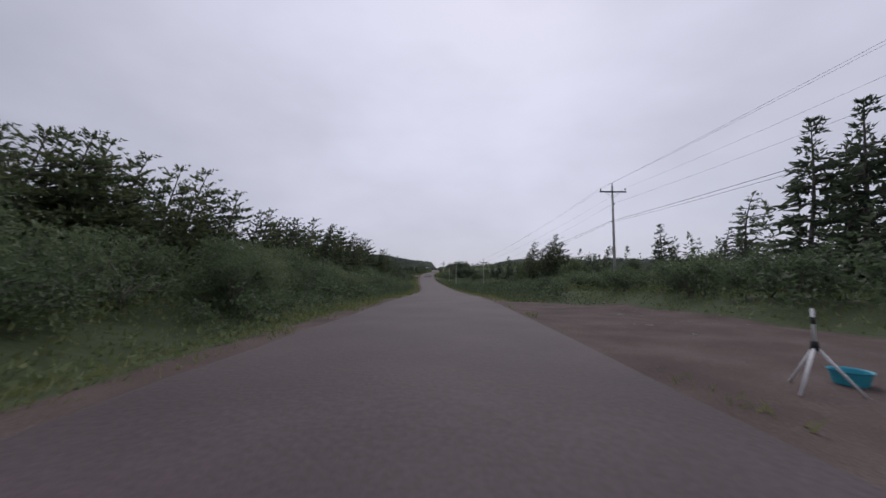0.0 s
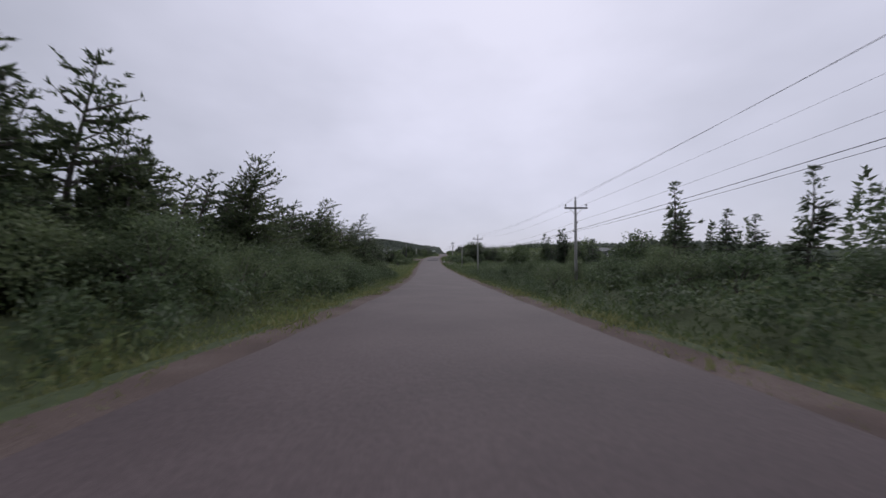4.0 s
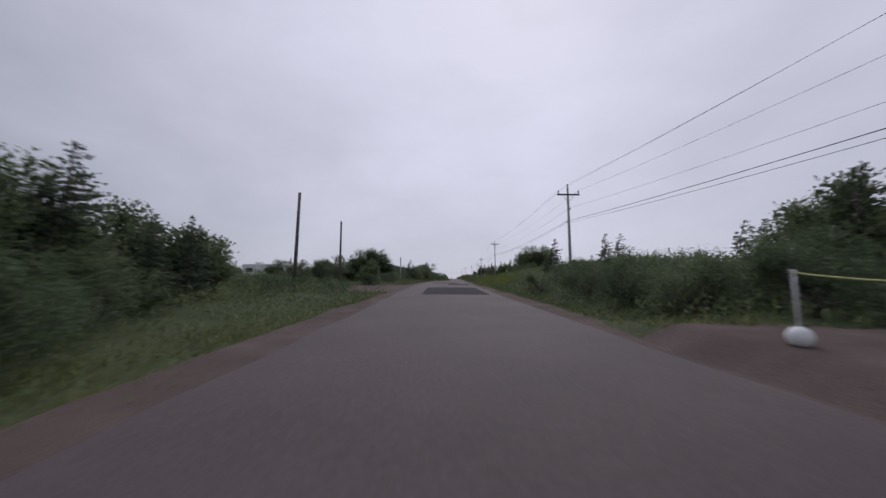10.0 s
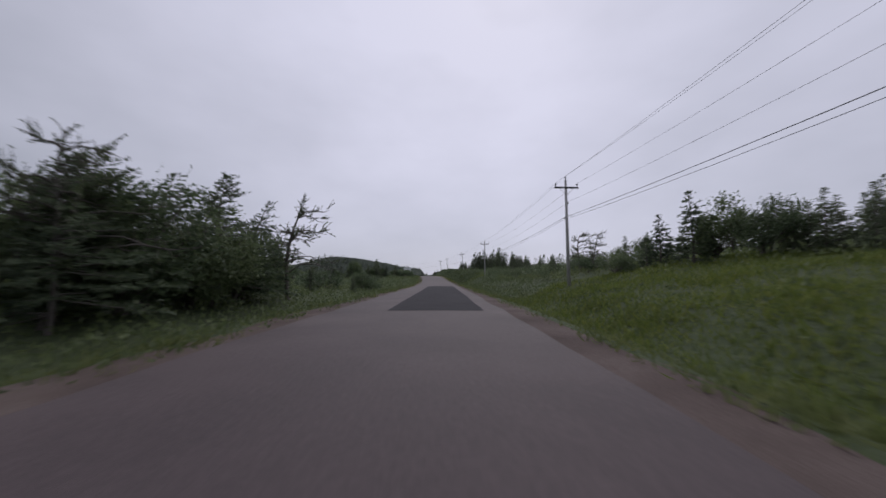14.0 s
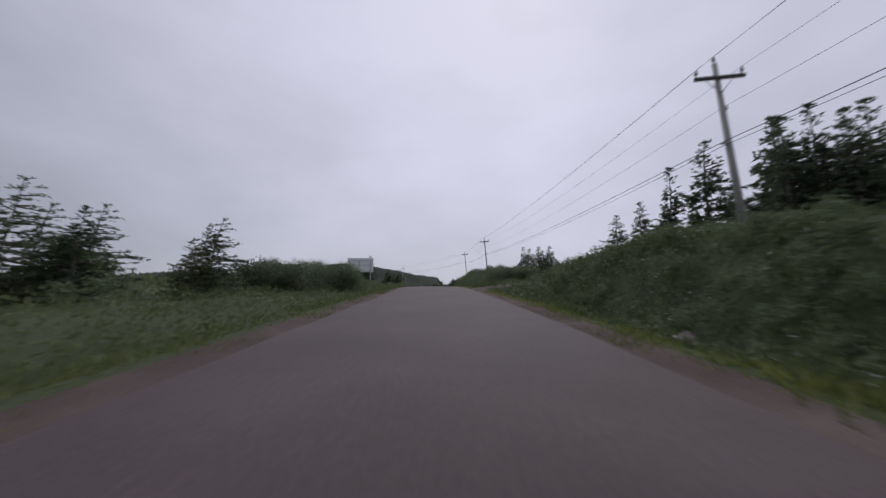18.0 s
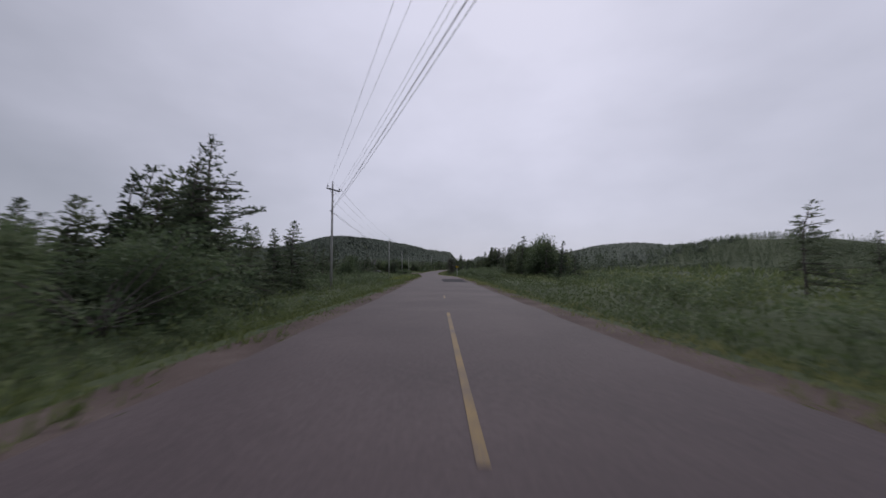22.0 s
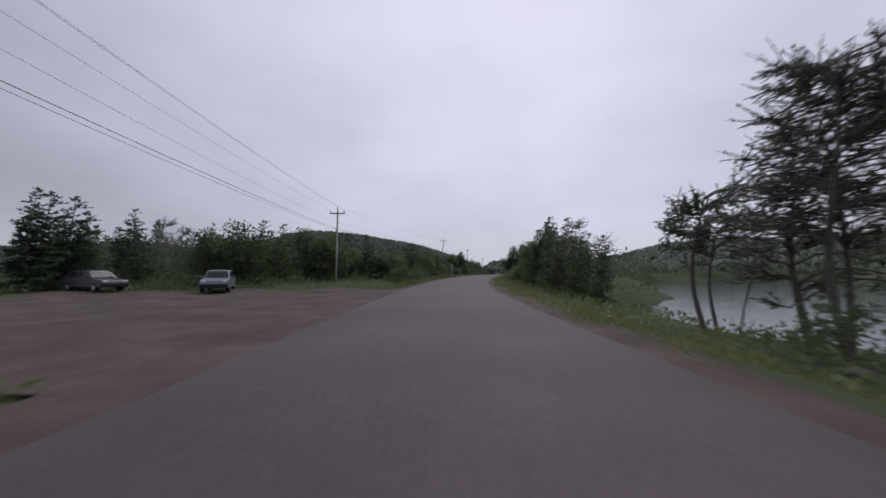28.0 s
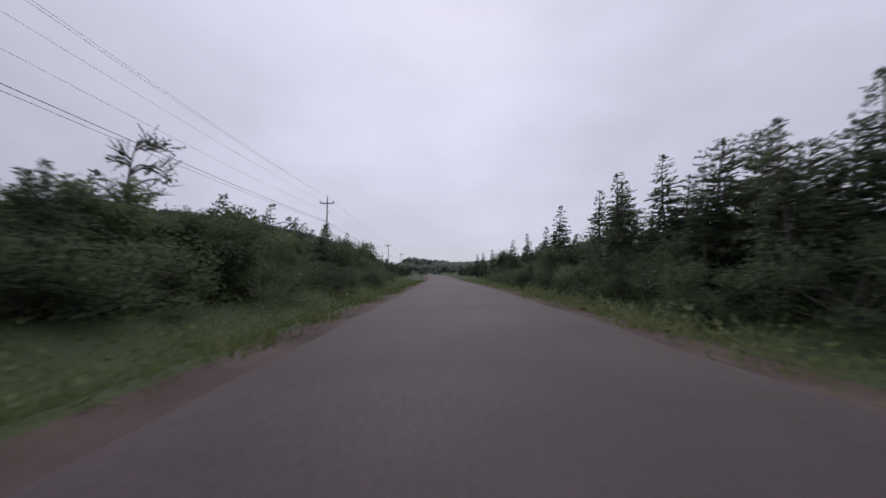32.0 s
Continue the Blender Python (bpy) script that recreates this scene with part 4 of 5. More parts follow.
stand(62, 88, 14, 24, 12, [S, WB, BR, S], 3.8, 5.2)
stand(88, 103, 14, 21, 12, [S, BR, LA], 4.0, 5.2)
place((S, 100.3, 17.9, 6.5), (S, 98.9, 17.9, 5.8), (S, 97.3, 19, 6.8), (S, 96.5, 19, 6.8), (S, 95.7, 19, 5.9), (BR, 96.7, 12, 4.5), (BR, 98, 12.4, 4.2))
stand(60, 108, 8, 13, 24, [AL], 1.6, 2.7)
stand(66, 108, 6.2, 8.2, 22, [AL], 0.9, 1.5)
stand(112, 119, 19, 28, 8, [BR, S, FI], 3.8, 4.6)
place((BR, 118.3, 18, 4.4), (BR, 117.1, 18, 5.2), (BR, 116.0, 18, 4.9), (BR, 114.7, 18, 4.3), (FI, 118.6, 20, 5.6), (FI, 117.1, 20, 5.2))
stand(106, 160, 8.5, 24, 26, [AL], 0.9, 1.5)
stand(172, 184, 14.5, 24, 16, [S, WB, LA, S], 3.8, 4.9)
place((FI, 175.6, 14.4, 5.2), (FI, 174.0, 14, 4.9), (BR, 177.5, 14, 4.4), (FI, 175.0, 17, 5.6), (FI, 174.0, 17, 5.4), (S, 174.0, 15.2, 5.8), (S, 185.7, 10.6, 2.7), (S, 200.9, 10.6, 2.9))
stand(162, 167, 17, 26, 6, [S, BR], 3.0, 4.0)
place((BR, 178, 16.5, 5.7), (FI, 178.6, 18.2, 5.9), (S, 178, 19.4, 6.2), (BR, 178.4, 21.1, 5.6), (FI, 177.8, 24.0, 5.3), (S, 178, 25.2, 5.5), (BR, 178.3, 26.8, 5.0), (S, 178, 33.2, 4.4), (FI, 178.2, 30.4, 3.9))
stand(160, 171, 9.5, 14, 12, [AL], 1.4, 2.4)
stand(184, 192, 15.5, 28, 8, [BR, AL], 2.6, 3.4)
stand(172, 190, 7, 12, 15, [AL], 1.9, 3.0)
stand(190, 208, 7, 12, 12, [AL], 1.0, 1.8)
for k, y, l, h in ((S, 212, 14.6, 5.6), (S, 211, 21.5, 6.0), (WB, 213, 24, 6.0)):
    grow(k, y, l, h)
stand(208, 232, 10, 26, 12, [AL], 0.9, 1.6)
stand(248, 259, 17.5, 26, 9, [BR, LA, LA], 4.6, 5.8)
stand(245, 262, 15.2, 19, 11, [AL], 1.8, 2.6)
place((LA, 252.1, 14, 3.9), (BR, 259.4, 17, 3.2), (S, 262.9, 17, 3.4), (S, 277.2, 14.6, 4.5), (S, 280.1, 14.6, 3.5), (BR, 276.6, 15.5, 3.8), (BR, 273.8, 15.5, 3.0), (S, 273.2, 16.5, 2.6), (S, 272.5, 16.5, 2.4), (S, 271.7, 17, 2.5), (S, 270.8, 17, 2.4), (TH, 287.0, 13.3, 3.6), (TH, 290.6, 13.3, 3.9), (S, 281.5, 13, 2.5), (S, 279.2, 13, 2.1))
stand(266, 322, 15.5, 28, 34, [S, S, BR, LA], 2.6, 3.8)
stand(278, 345, 8, 14, 22, [AL], 1.2, 2.2)
stand(333, 352, 6.5, 16, 34, [AL], 0.7, 1.3)
stand(354, 382, 15, 21, 24, [S], 4.4, 5.6)
stand(350, 384, 20, 36, 30, [S], 4.2, 5.4)
place((S, 374.4, 14.4, 6.6), (S, 370.4, 14.4, 5.8), (S, 372.8, 17, 7.0), (S, 369.4, 17, 5.9), (S, 369.8, 19, 6.3), (S, 367.4, 19, 7.0), (S, 367.3, 20.5, 7.5), (S, 365.5, 20.5, 7.5), (TH, 363.7, 21, 6.0), (TH, 362.4, 21, 5.3), (S, 363.4, 24, 6.2), (S, 362.6, 24, 5.3), (S, 361.5, 24, 5.3), (S, 360.6, 24, 5.1))
stand(340, 384, 7.4, 12, 34, [AL], 0.5, 1.0)
stand(336, 386, 6.0, 9.5, 80, [AL], 0.4, 0.8)
for k, y, l, h in ((S, 379, 12, 3.8), (S, 377.5, 12.8, 3.2)):
    grow(k, y, l, h)
for y, l, h in ((413.0, 15.2, 4.6), (410.4, 15.2, 4.1), (408, 15.1, 3.3), (405.6, 15.2, 4.2), (403.6, 15.1, 3.5), (401.6, 15.2, 4.0), (400.2, 15.2, 3.2)):
    tree = grow(S, y, l, h)
    tree.scale = (1.35 * h, 1.35 * h, h)
stand(399, 431, 8.2, 14, 26, [AL], 1.9, 2.7)
stand(399.5, 414, 14, 36, 26, [AL], 1.3, 2.1)
stand(382.5, 387, 6.6, 11, 7, [AL], 0.8, 1.3)
stand(400, 432, 6.4, 8.4, 20, [AL], 1.2, 1.8)
stand(432, 500, 8, 22, 32, [AL], 0.8, 1.5)
stand(432, 470, 6.2, 9, 20, [AL], 0.8, 1.4)
stand(458, 468, 18, 28, 7, [S, BR, S], 3.4, 4.6)
place((S, 456.6, 15.1, 5.1), (S, 459.1, 15.1, 3.9), (DE, 454.0, 16, 4.1), (S, 447.1, 16.2, 3.4), (BR, 444.1, 16.5, 3.9), (BR, 443.0, 16.5, 4.3), (WB, 442.4, 17.5, 4.7), (WB, 471, 17.2, 4.5), (WB, 493.6, 13.6, 3.8), (S, 474, 24, 3.5))
stand(504, 516, 15, 22, 8, [S, LA, BR], 3.6, 4.8)
place((S, 508.3, 12.9, 6.5), (BR, 507.3, 14.7, 6.6), (BR, 509.4, 14.7, 6.2), (BR, 504.1, 14, 5.6), (BR, 503.0, 14, 4.8), (LA, 500.7, 14, 5.3), (FI, 511, 13.5, 5.4))
stand(514, 537, 13.5, 22, 32, [S, FI, LA, FI], 4.8, 6.8)
stand(537, 556, 13.5, 20, 20, [S, FI, LA, S], 4.2, 5.6)
place((S, 549.8, 13.4, 4.5), (S, 590.9, 13, 6.6), (S, 580.4, 14, 6.3), (FI, 571.8, 14, 5.6), (S, 564.1, 14, 5.3), (FI, 560.5, 14, 4.9), (S, 557.6, 14, 5.2), (S, 545.1, 13.3, 5.8), (S, 543.3, 13.3, 5.4), (S, 543.0, 14.4, 7.0), (S, 541.9, 14.4, 6.1), (S, 541.3, 15, 6.6), (S, 540.2, 15, 6.3), (FI, 538.4, 14, 6.2), (FI, 537.8, 14, 6.2), (FI, 539.4, 13.5, 5.2), (FI, 540.5, 13.5, 5.1), (S, 560.5, 10.9, 4.8), (FI, 546.9, 13, 4.4), (FI, 551.1, 13, 4.2))
stand(503, 560, 7.2, 12, 28, [AL], 1.2, 2.2)
stand(555, 586, 11, 20, 16, [S, BR, AL], 2.8, 4.6)
for k, y, l, h in (("shore", 604.4, 8.8, 7.2), ("shore", 604.3, 9.9, 8.0), ("shore", 605.2, 9.5, 6.6), (TH, 606.0, 9.3, 5.0), ("flat_top", 608.4, 8.5, 5.0), ("flat_top", 608.9, 9.3, 4.2), (DE, 607.2, 8.9, 4.0), (AL, 603.8, 8.6, 1.6), (DE, 627.3, 9.4, 7.4), (DE, 621, 10.2, 5.0),
                   (S, 636.5, 11.6, 8.4), (S, 639.5, 10.4, 8.2)):
    grow(k, y, l, h)
stand(631, 646, 10, 13.5, 13, [S, BR, S, FI], 5.0, 6.6)
stand(645, 664, 12.0, 15.6, 12, [S, BR, FI, S], 5.0, 6.6)
place((BR, 645, 8.4, 6.2), (S, 641, 8.6, 7.4), (FI, 637.2, 8.8, 7.0), (FI, 626, 8.8, 5.0), (S, 630.0, 8.8, 6.6), (S, 617.5, 8.8, 4.4), (FI, 621.5, 9, 4.4))
place((S, 665.6, 9.4, 5.6), (S, 663.5, 9.4, 5.4), (S, 660.5, 9.4, 6.0), (BR, 658.9, 9.8, 6.2), (BR, 656.3, 9.8, 6.6), (BR, 654.9, 9.8, 5.5), (S, 655.8, 12, 8.2), (S, 652.7, 11.6, 8.9), (S, 651.8, 12, 6.9), (S, 651.4, 12.4, 6.8), (S, 651.0, 12.5, 7.4))
place((S, 650.9, 12, 7.9), (S, 654.4, 11, 7.4))
tall = grow(S, 653.9, 11.6, 9.9)
tall.scale = (5.8, 5.8, 9.9)
for y, l, h in ((664.1, 5.7, 6.3), (662.9, 6.7, 6.9)):
    grow(BR, y, l, h).scale = (0.8 * h, 0.8 * h, h)
place((S, 669.9, 8.5, 4.1), (FI, 672.0, 10, 3.6), (S, 672.8, 10.4, 3.7), (S, 674.3, 8.4, 5.7), (WB, 677.3, 11, 4.4), (WB, 674.8, -10.5, 4.4), (S, 676.1, -10.5, 4.5), (FI, 675.5, -10.5, 3.4), (FI, 677.8, -10.5, 3.7), (FI, 679.3, -10.5, 3.7), (S, 678.4, -10.5, 3.9), (S, 680.6, -10.5, 3.6), (BR, 682.1, -10.5, 3.3))
stand(640, 735, 6.8, 9, 32, [AL], 1.8, 2.8)
stand(664, 680, 10, 15, 9, [BR, LA, S], 3.4, 4.5)
stand(680, 745, 10.5, 16, 34, [S, S, BR, FI], 3.8, 5.2)
place((S, 711.6, 8.8, 6.4), (S, 702.2, 8.8, 6.0), (S, 697.0, 8.8, 4.8), (S, 694.2, 8.8, 5.4), (S, 690.6, 8.8, 5.4), (S, 687.6, 8.8, 7.3), (S, 687.0, 9.2, 7.0), (S, 685.4, 9.8, 7.3), (S, 684.4, 9.8, 5.8), (FI, 684.2, 10.5, 5.0), (FI, 683.0, 10.5, 3.7), (S, 682.4, 11, 4.9), (WB, 681.5, 11, 3.2), (BR, 680.4, 10.5, 3.6))
stand(745, 815, 8.5, 16, 22, [S, S, LA], 3.4, 4.8)
# fillers along both sides
stand(646, 664, 6.0, 7.6, 14, [AL], 1.3, 2.1)
for k, y, l, h in ((AL, 674.5, 8.2, 3.2), (AL, 677, 9.4, 3.6), (AL, 672, 7.6, 2.7)):
    grow(k, y, l, h)
stand(398.5, 432, 5.6, 7.2, 40, [AL], 0.5, 1.0)
stand(350, 386, 5.6, 7.0, 34, [AL], 0.5, 0.9)
stand(446, 472, -6.0, -7.5, 14, [AL], 0.6, 1.1)
place((FI, 11.9, -14, 6.2), (FI, 12.6, -14.2, 6.5), (FI, 13.3, -14, 6.7), (FI, 14.3, -14.2, 7.0), (FI, 15.5, -14, 6.8))


def scrub(name, y0, y1, label):
    """Low bushes, too many to tell apart: the leaves of each, joined."""
    me = STOCK["alder_low"][0][1][1]
    co = np.empty(len(me.vertices) * 3, np.float32)
    me.vertices.foreach_get("co", co)
    co = co.reshape(-1, 3)
    vs = []
    for y, l, h, turn in SCRUB:
        if y0 <= y < y1:
            c, sn = math.cos(turn), math.sin(turn)
            p = co @ np.array([[c, sn, 0], [-sn, c, 0], [0, 0, 1.0]])
            vs.append(p * (h * 1.15, h * 1.15, h) + np.array(spot(y, l)))
    if not vs:
        return None
    v = np.concatenate(vs)
    return tagged(sheet(name, v, np.arange(len(v)).reshape(-1, 3), M_ALDER), label, "plants", kind="stuff")


for y0 in range(-20, 820, 210):
    scrub("low_scrub", y0, y0 + 210, "low green bushes scattered over the land")


def back_spruces(name, y0, y1, label):
    """The spruces of the second row, joined: crowns, with their trunks as a part."""
    root = None
    for which, mat in ((1, M_SPRUCE), (0, M_BARK)):
        vs, fs, n = [], [], 0
        for y, l, h, turn, k in BACK:
            if not y0 <= y < y1:
                continue
            me = STOCK["spruce_back"][k][which][1]
            co = np.empty(len(me.vertices) * 3, np.float32)
            me.vertices.foreach_get("co", co)
            ix = np.empty(len(me.loops), np.int32)
            me.loops.foreach_get("vertex_index", ix)
            c, sn = math.cos(turn), math.sin(turn)
            p = co.reshape(-1, 3) @ np.array([[c, sn, 0], [-sn, c, 0], [0, 0, 1.0]])
            vs.append(p * h + np.array(spot(y, l)) - (0, 0, 0.05))
            fs.append(ix.reshape(-1, 3 if which else 4) + n)
            n += len(p)
        if not vs:
            return
        if which:
            root = tagged(sheet(name, np.concatenate(vs), np.concatenate(fs), mat), label, "trees", kind="stuff")
        else:
            sheet("trunks", np.concatenate(vs), np.concatenate(fs), mat, root)


for y0 in range(-20, 820, 210):
    back_spruces("back_spruces", y0, y0 + 210, "dark green spruces standing behind the roadside row")


# ---- undergrowth, grass and distant woods, too many to count ----
def scatter(name, y0, y1, l0, l1, per, h0, h1, size, mat, label, seed, upright=0.9, thin=False):
    """Leaves and blades strewn over a stretch of land, with clumps and bare spots."""
    rng = np.random.default_rng(seed)
    n = int((y1 - y0) * abs(l1 - l0) * per)
    y, l = rng.uniform(y0, y1, n), rng.uniform(min(l0, l1), max(l0, l1), n)
    x = axis_x(y) + l
    clump = 0.5 + 0.5 * np.sin(x * 1.1 + 2 * np.sin(y * 0.37)) * np.sin(y * 0.9 + 1.7 * np.sin(x * 0.31))
    keep = rng.random(n) < 0.35 + 0.65 * clump
    d = np.abs(l - np.interp(y, MID_Y, MID_L))
    keep &= (d > 3.55 + 0.75 * np.sin(y * 0.7) ** 2 * np.sin(y * 0.23 + l) ** 2) & (in_lake(x, y) * (d > 12.4) < 0.3) & (in_bay(x, y) < 0.3)
    for a, b, c, e in APRONS:
        out = (np.abs(l) - min(abs(c), abs(e))) / abs(e - c)
        keep &= ~((np.abs(y - (a + b) / 2) < (b - a) / 2 * (1 - 0.35 * out) - 0.2) & (l > c) & (l < e))
    if upright < 1:
        keep &= ~((y > 112) & (y < 290) & (l > -110) & (l < -34))
    if thin:
        for a, b, c, e in MEADOWS:
            keep &= ~((y > a) & (y < b) & (l > c) & (l < e)) | (rng.random(n) < 0.22)
    y, l, x, clump = y[keep], l[keep], x[keep], clump[keep]
    n = len(y)
    top = (h0 + (h1 - h0) * clump) * rng.uniform(0.4, 1.0, n)
    z = height(y, l)
    lift = top * rng.uniform(0, 0.8, n) * (1 if h1 > 0.5 else 0.1)
    base = np.stack([x, y, z + lift - 0.03], 1)
    way = rng.normal(0, 0.55, (n, 3)) + (0.12, 0, upright)
    ln = np.maximum(top - lift, size) if h1 <= 0.5 else size * rng.uniform(0.6, 1.5, n)
    v, f = diamonds(base, way, ln, ln * (0.16 if h1 <= 0.5 else 0.5), rng, 0.15)
    return tagged(sheet(name, v, f, mat), label, "plants", kind="stuff")


APRONS = [(163.5, 171.5, 3.4, 8.5), (192, 213, -13, -3.8), (387, 397, 3.8, 30), (600, 624.5, -28, -3.6), (2, 24, 3.6, 10.5)]
MEADOWS = [(206, 282, 4.5, 18), (508, 560, -20, -4.5), (112, 160, -16, -5)]
for y0, y1, sd in ((-10, 180, 1), (180, 370, 2), (370, 560, 3), (560, 760, 4)):
    for s in (-1, 1):
        scatter("verge_grass", y0, y1, s * 3.2, s * 6.8, 84, 0.12, 0.5, 0.17, M_VERGE, "long pale grass along the road edge", sd * 10 + s)
        scatter("undergrowth", y0, y1, s * 4.6, s * 9.5, 46, 0.3, 1.05, 0.15, M_WEED, "low tangled green undergrowth beside the road", sd * 20 + s, thin=True)
        scatter("undergrowth", y0, y1, s * 9.5, s * 14, 30, 0.3, 1.1, 0.17, M_WEED, "low tangled green undergrowth back from the road", sd * 25 + s, thin=True)
        scatter("undergrowth", y0, y1, s * 14, s * 21, 10, 0.3, 1.2, 0.25, M_WEED, "low green scrub behind the verge", sd * 30 + s)
        scatter("undergrowth", y0, y1, s * 21, s * 36, 3.6, 0.3, 1.2, 0.42, M_WEED, "low green scrub covering the fields", sd * 35 + s)
for s in (-1, 1):
    scatter("undergrowth", -10, 760, s * 36, s * 120, 0.55, 0.4, 1.6, 1.1, M_WEED, "rough green scrub covering the far fields", 200 + s)
for y0, y1, l0, l1, sd in ((398, 436, 4.7, 7.6, 81), (398, 436, 7.2, 10.0, 82), (336, 387, 4.7, 7.6, 83), (336, 387, 7.2, 10.0, 84)):
    scatter("bank_weeds", y0, y1, l0, l1, 210, 0.2, 0.75, 0.13, M_WEED, "dense leafy weeds over the cut bank", sd, 0.55)
    scatter("bank_flowers", y0, y1, l0, l1, 7, 0.35, 0.95, 0.07, M_FLOWER, "small whitish flower heads among the bank weeds", sd + 9, 0.3)
scatter("bank_weeds", 395.0, 401.0, 7, 36, 110, 0.3, 1.0, 0.13, M_WEED, "leafy weeds along the gravel side road", 91, 0.55)
scatter("bank_weeds", 384.5, 388.5, 8, 34, 90, 0.3, 0.9, 0.13, M_WEED, "leafy weeds beside the gravel side road", 92, 0.55)
scatter("bank_weeds", 526, 534.5, 4.6, 7.0, 120, 0.3, 1.0, 0.13, M_WEED, "leafy weeds round the foot of the sign", 94, 0.6)
scatter("lot_weeds", 620.5, 632, -16.5, -33, 60, 0.2, 0.75, 0.15, M_WEED, "rank green weeds round the edge of the gravel lot", 93, 0.7)
scatter("bank_grass", 336, 436, 4.1, 5.6, 90, 0.15, 0.5, 0.2, M_MEADOW, "yellowish grass along the foot of the bank", 96)
scatter("meadow_grass", 206, 282, 4.6, 18, 150, 0.2, 0.5, 0.3, M_MEADOW, "yellowish green meadow grass on the slope", 71)
scatter("meadow_grass", 330, 352, 6, 30, 60, 0.2, 0.5, 0.28, M_MEADOW, "yellowish green meadow grass on the bank", 72)
scatter("meadow_grass", 508, 560, -4.8, -20, 130, 0.2, 0.5, 0.3, M_MEADOW, "bright marsh grass beside the road", 73)
scatter("meadow_grass", 100, 290, -34, -110, 3.0, 0.3, 0.9, 0.5, M_WEED, "low rough pasture towards the bay", 75, 1.0)
scatter("meadow_grass", 102, 160, -4.8, -34, 80, 0.2, 0.5, 0.25, M_WEED, "rough field grass", 74)


def uneven(rng, y0, y1, l0, l1, n):
    """Places over a stretch of land with ragged edges and thin spots."""
    m = int(n * 1.8)
    y, l = rng.uniform(y0, y1, m), rng.uniform(min(l0, l1), max(l0, l1), m)
    y = y + rng.normal(0, 0.1 * (y1 - y0), m)
    inner = min(abs(l0), abs(l1)) if l0 * l1 > 0 else 0.0
    l = l + rng.normal(0, 0.14 * abs(l1 - l0), m)
    wave = np.sin(y * 0.045 + 1.9 * np.sin(l * 0.031)) * np.sin(l * 0.05 + 1.6 * np.sin(y * 0.027))
    ok = (np.abs(l) > inner) & (rng.random(m) < 0.62 + 0.4 * wave)
    if inner:
        ok &= l * l0 > 0
    return y[ok][:n], l[ok][:n]


def far_woods(name, boxes, seed, label):
    """Small trees by the thousand on far slopes and plains: blunt ragged crowns."""
    rng = np.random.default_rng(seed)
    pts = []
    for y0, y1, l0, l1, n, h0, h1 in boxes:
        y, l = uneven(rng, y0, y1, l0, l1, n)
        x = axis_x(y) + l
        ok = (in_lake(x, y) < 0.05) & (in_bay(x, y) < 0.05)
        pts.append(np.stack([x[ok], y[ok], height(y[ok], l[ok]), h0 + (h1 - h0) * rng.random(ok.sum()) ** 1.6], 1))
    p = np.concatenate(pts)
    n = len(p)
    a = np.arange(4) * 2 * np.pi / 4
    v = np.empty((n, 9, 3))
    blunt = rng.uniform(0.2, 0.44, (n, 1))
    for k, zz in enumerate((0.02, 0.55)):
        r = p[:, 3:4] * (0.5 if k == 0 else blunt) * rng.uniform(0.6, 1.35, (n, 4))
        ang = a + rng.uniform(0, 6.28, (n, 1))
        v[:, k * 4:k * 4 + 4, 0] = p[:, 0:1] + r * np.cos(ang)
        v[:, k * 4:k * 4 + 4, 1] = p[:, 1:2] + r * np.sin(ang)
        v[:, k * 4:k * 4 + 4, 2] = p[:, 2:3] + p[:, 3:4] * (zz + rng.uniform(-0.14, 0.14, (n, 4)))
    v[:, 8] = p[:, :3] + np.stack([p[:, 3] * 0.05, 0 * p[:, 3], p[:, 3]], 1)
    tri = []
    for j in range(4):
        q = (j + 1) % 4
        tri += [(j, q, 4 + q), (j, 4 + q, 4 + j), (4 + j, 4 + q, 8)]
    f = (np.arange(n)[:, None, None] * 9 + np.array(tri)).reshape(-1, 3)
    return tagged(sheet(name, v.reshape(-1, 3), f, M_FAR_HAZED, flat=False), label, "forest", kind="stuff")


def mid_woods(name, boxes, seed, label):
    """Conifers at middle distance: each a ragged spire of needle sprays."""
    rng = np.random.default_rng(seed)
    bs, ws, ls = [], [], []
    for y0, y1, l0, l1, n, h0, h1 in boxes:
        y, l = uneven(rng, y0, y1, l0, l1, n)
        x = axis_x(y) + l
        ok = (in_lake(x, y) < 0.05) & (in_bay(x, y) < 0.05)
        x, y, l = x[ok], y[ok], l[ok]
        h = rng.uniform(h0, h1, len(x))
        u = rng.random((len(x), 108 if min(abs(l0), abs(l1)) < 40 else 56)) ** 1.25
        az = rng.uniform(0, 6.283, u.shape)
        r = 0.2 * (1 - u) * rng.uniform(0.2, 1, u.shape) * h[:, None]
        p = np.stack([x[:, None] + r * np.cos(az), y[:, None] + r * np.sin(az), height(y, l)[:, None] + u * 0.9 * h[:, None]], -1)
        w = np.stack([np.cos(az) + 0.2, np.sin(az), 0.3 - 0.5 * (1 - u) + 1.4 * u**4], -1)
        bs.append(p.reshape(-1, 3)), ws.append(w.reshape(-1, 3)), ls.append((h[:, None] * rng.uniform(0.065, 0.12, u.shape) * (64 / u.shape[1]) ** 0.6).ravel())
    b, w, ln = np.concatenate(bs), np.concatenate(ws), np.concatenate(ls)
    v, f = diamonds(b, w, ln, ln * 0.5, rng, 0.2)
    return tagged(sheet(name, v, f, M_SPRUCE), label, "forest", kind="stuff")


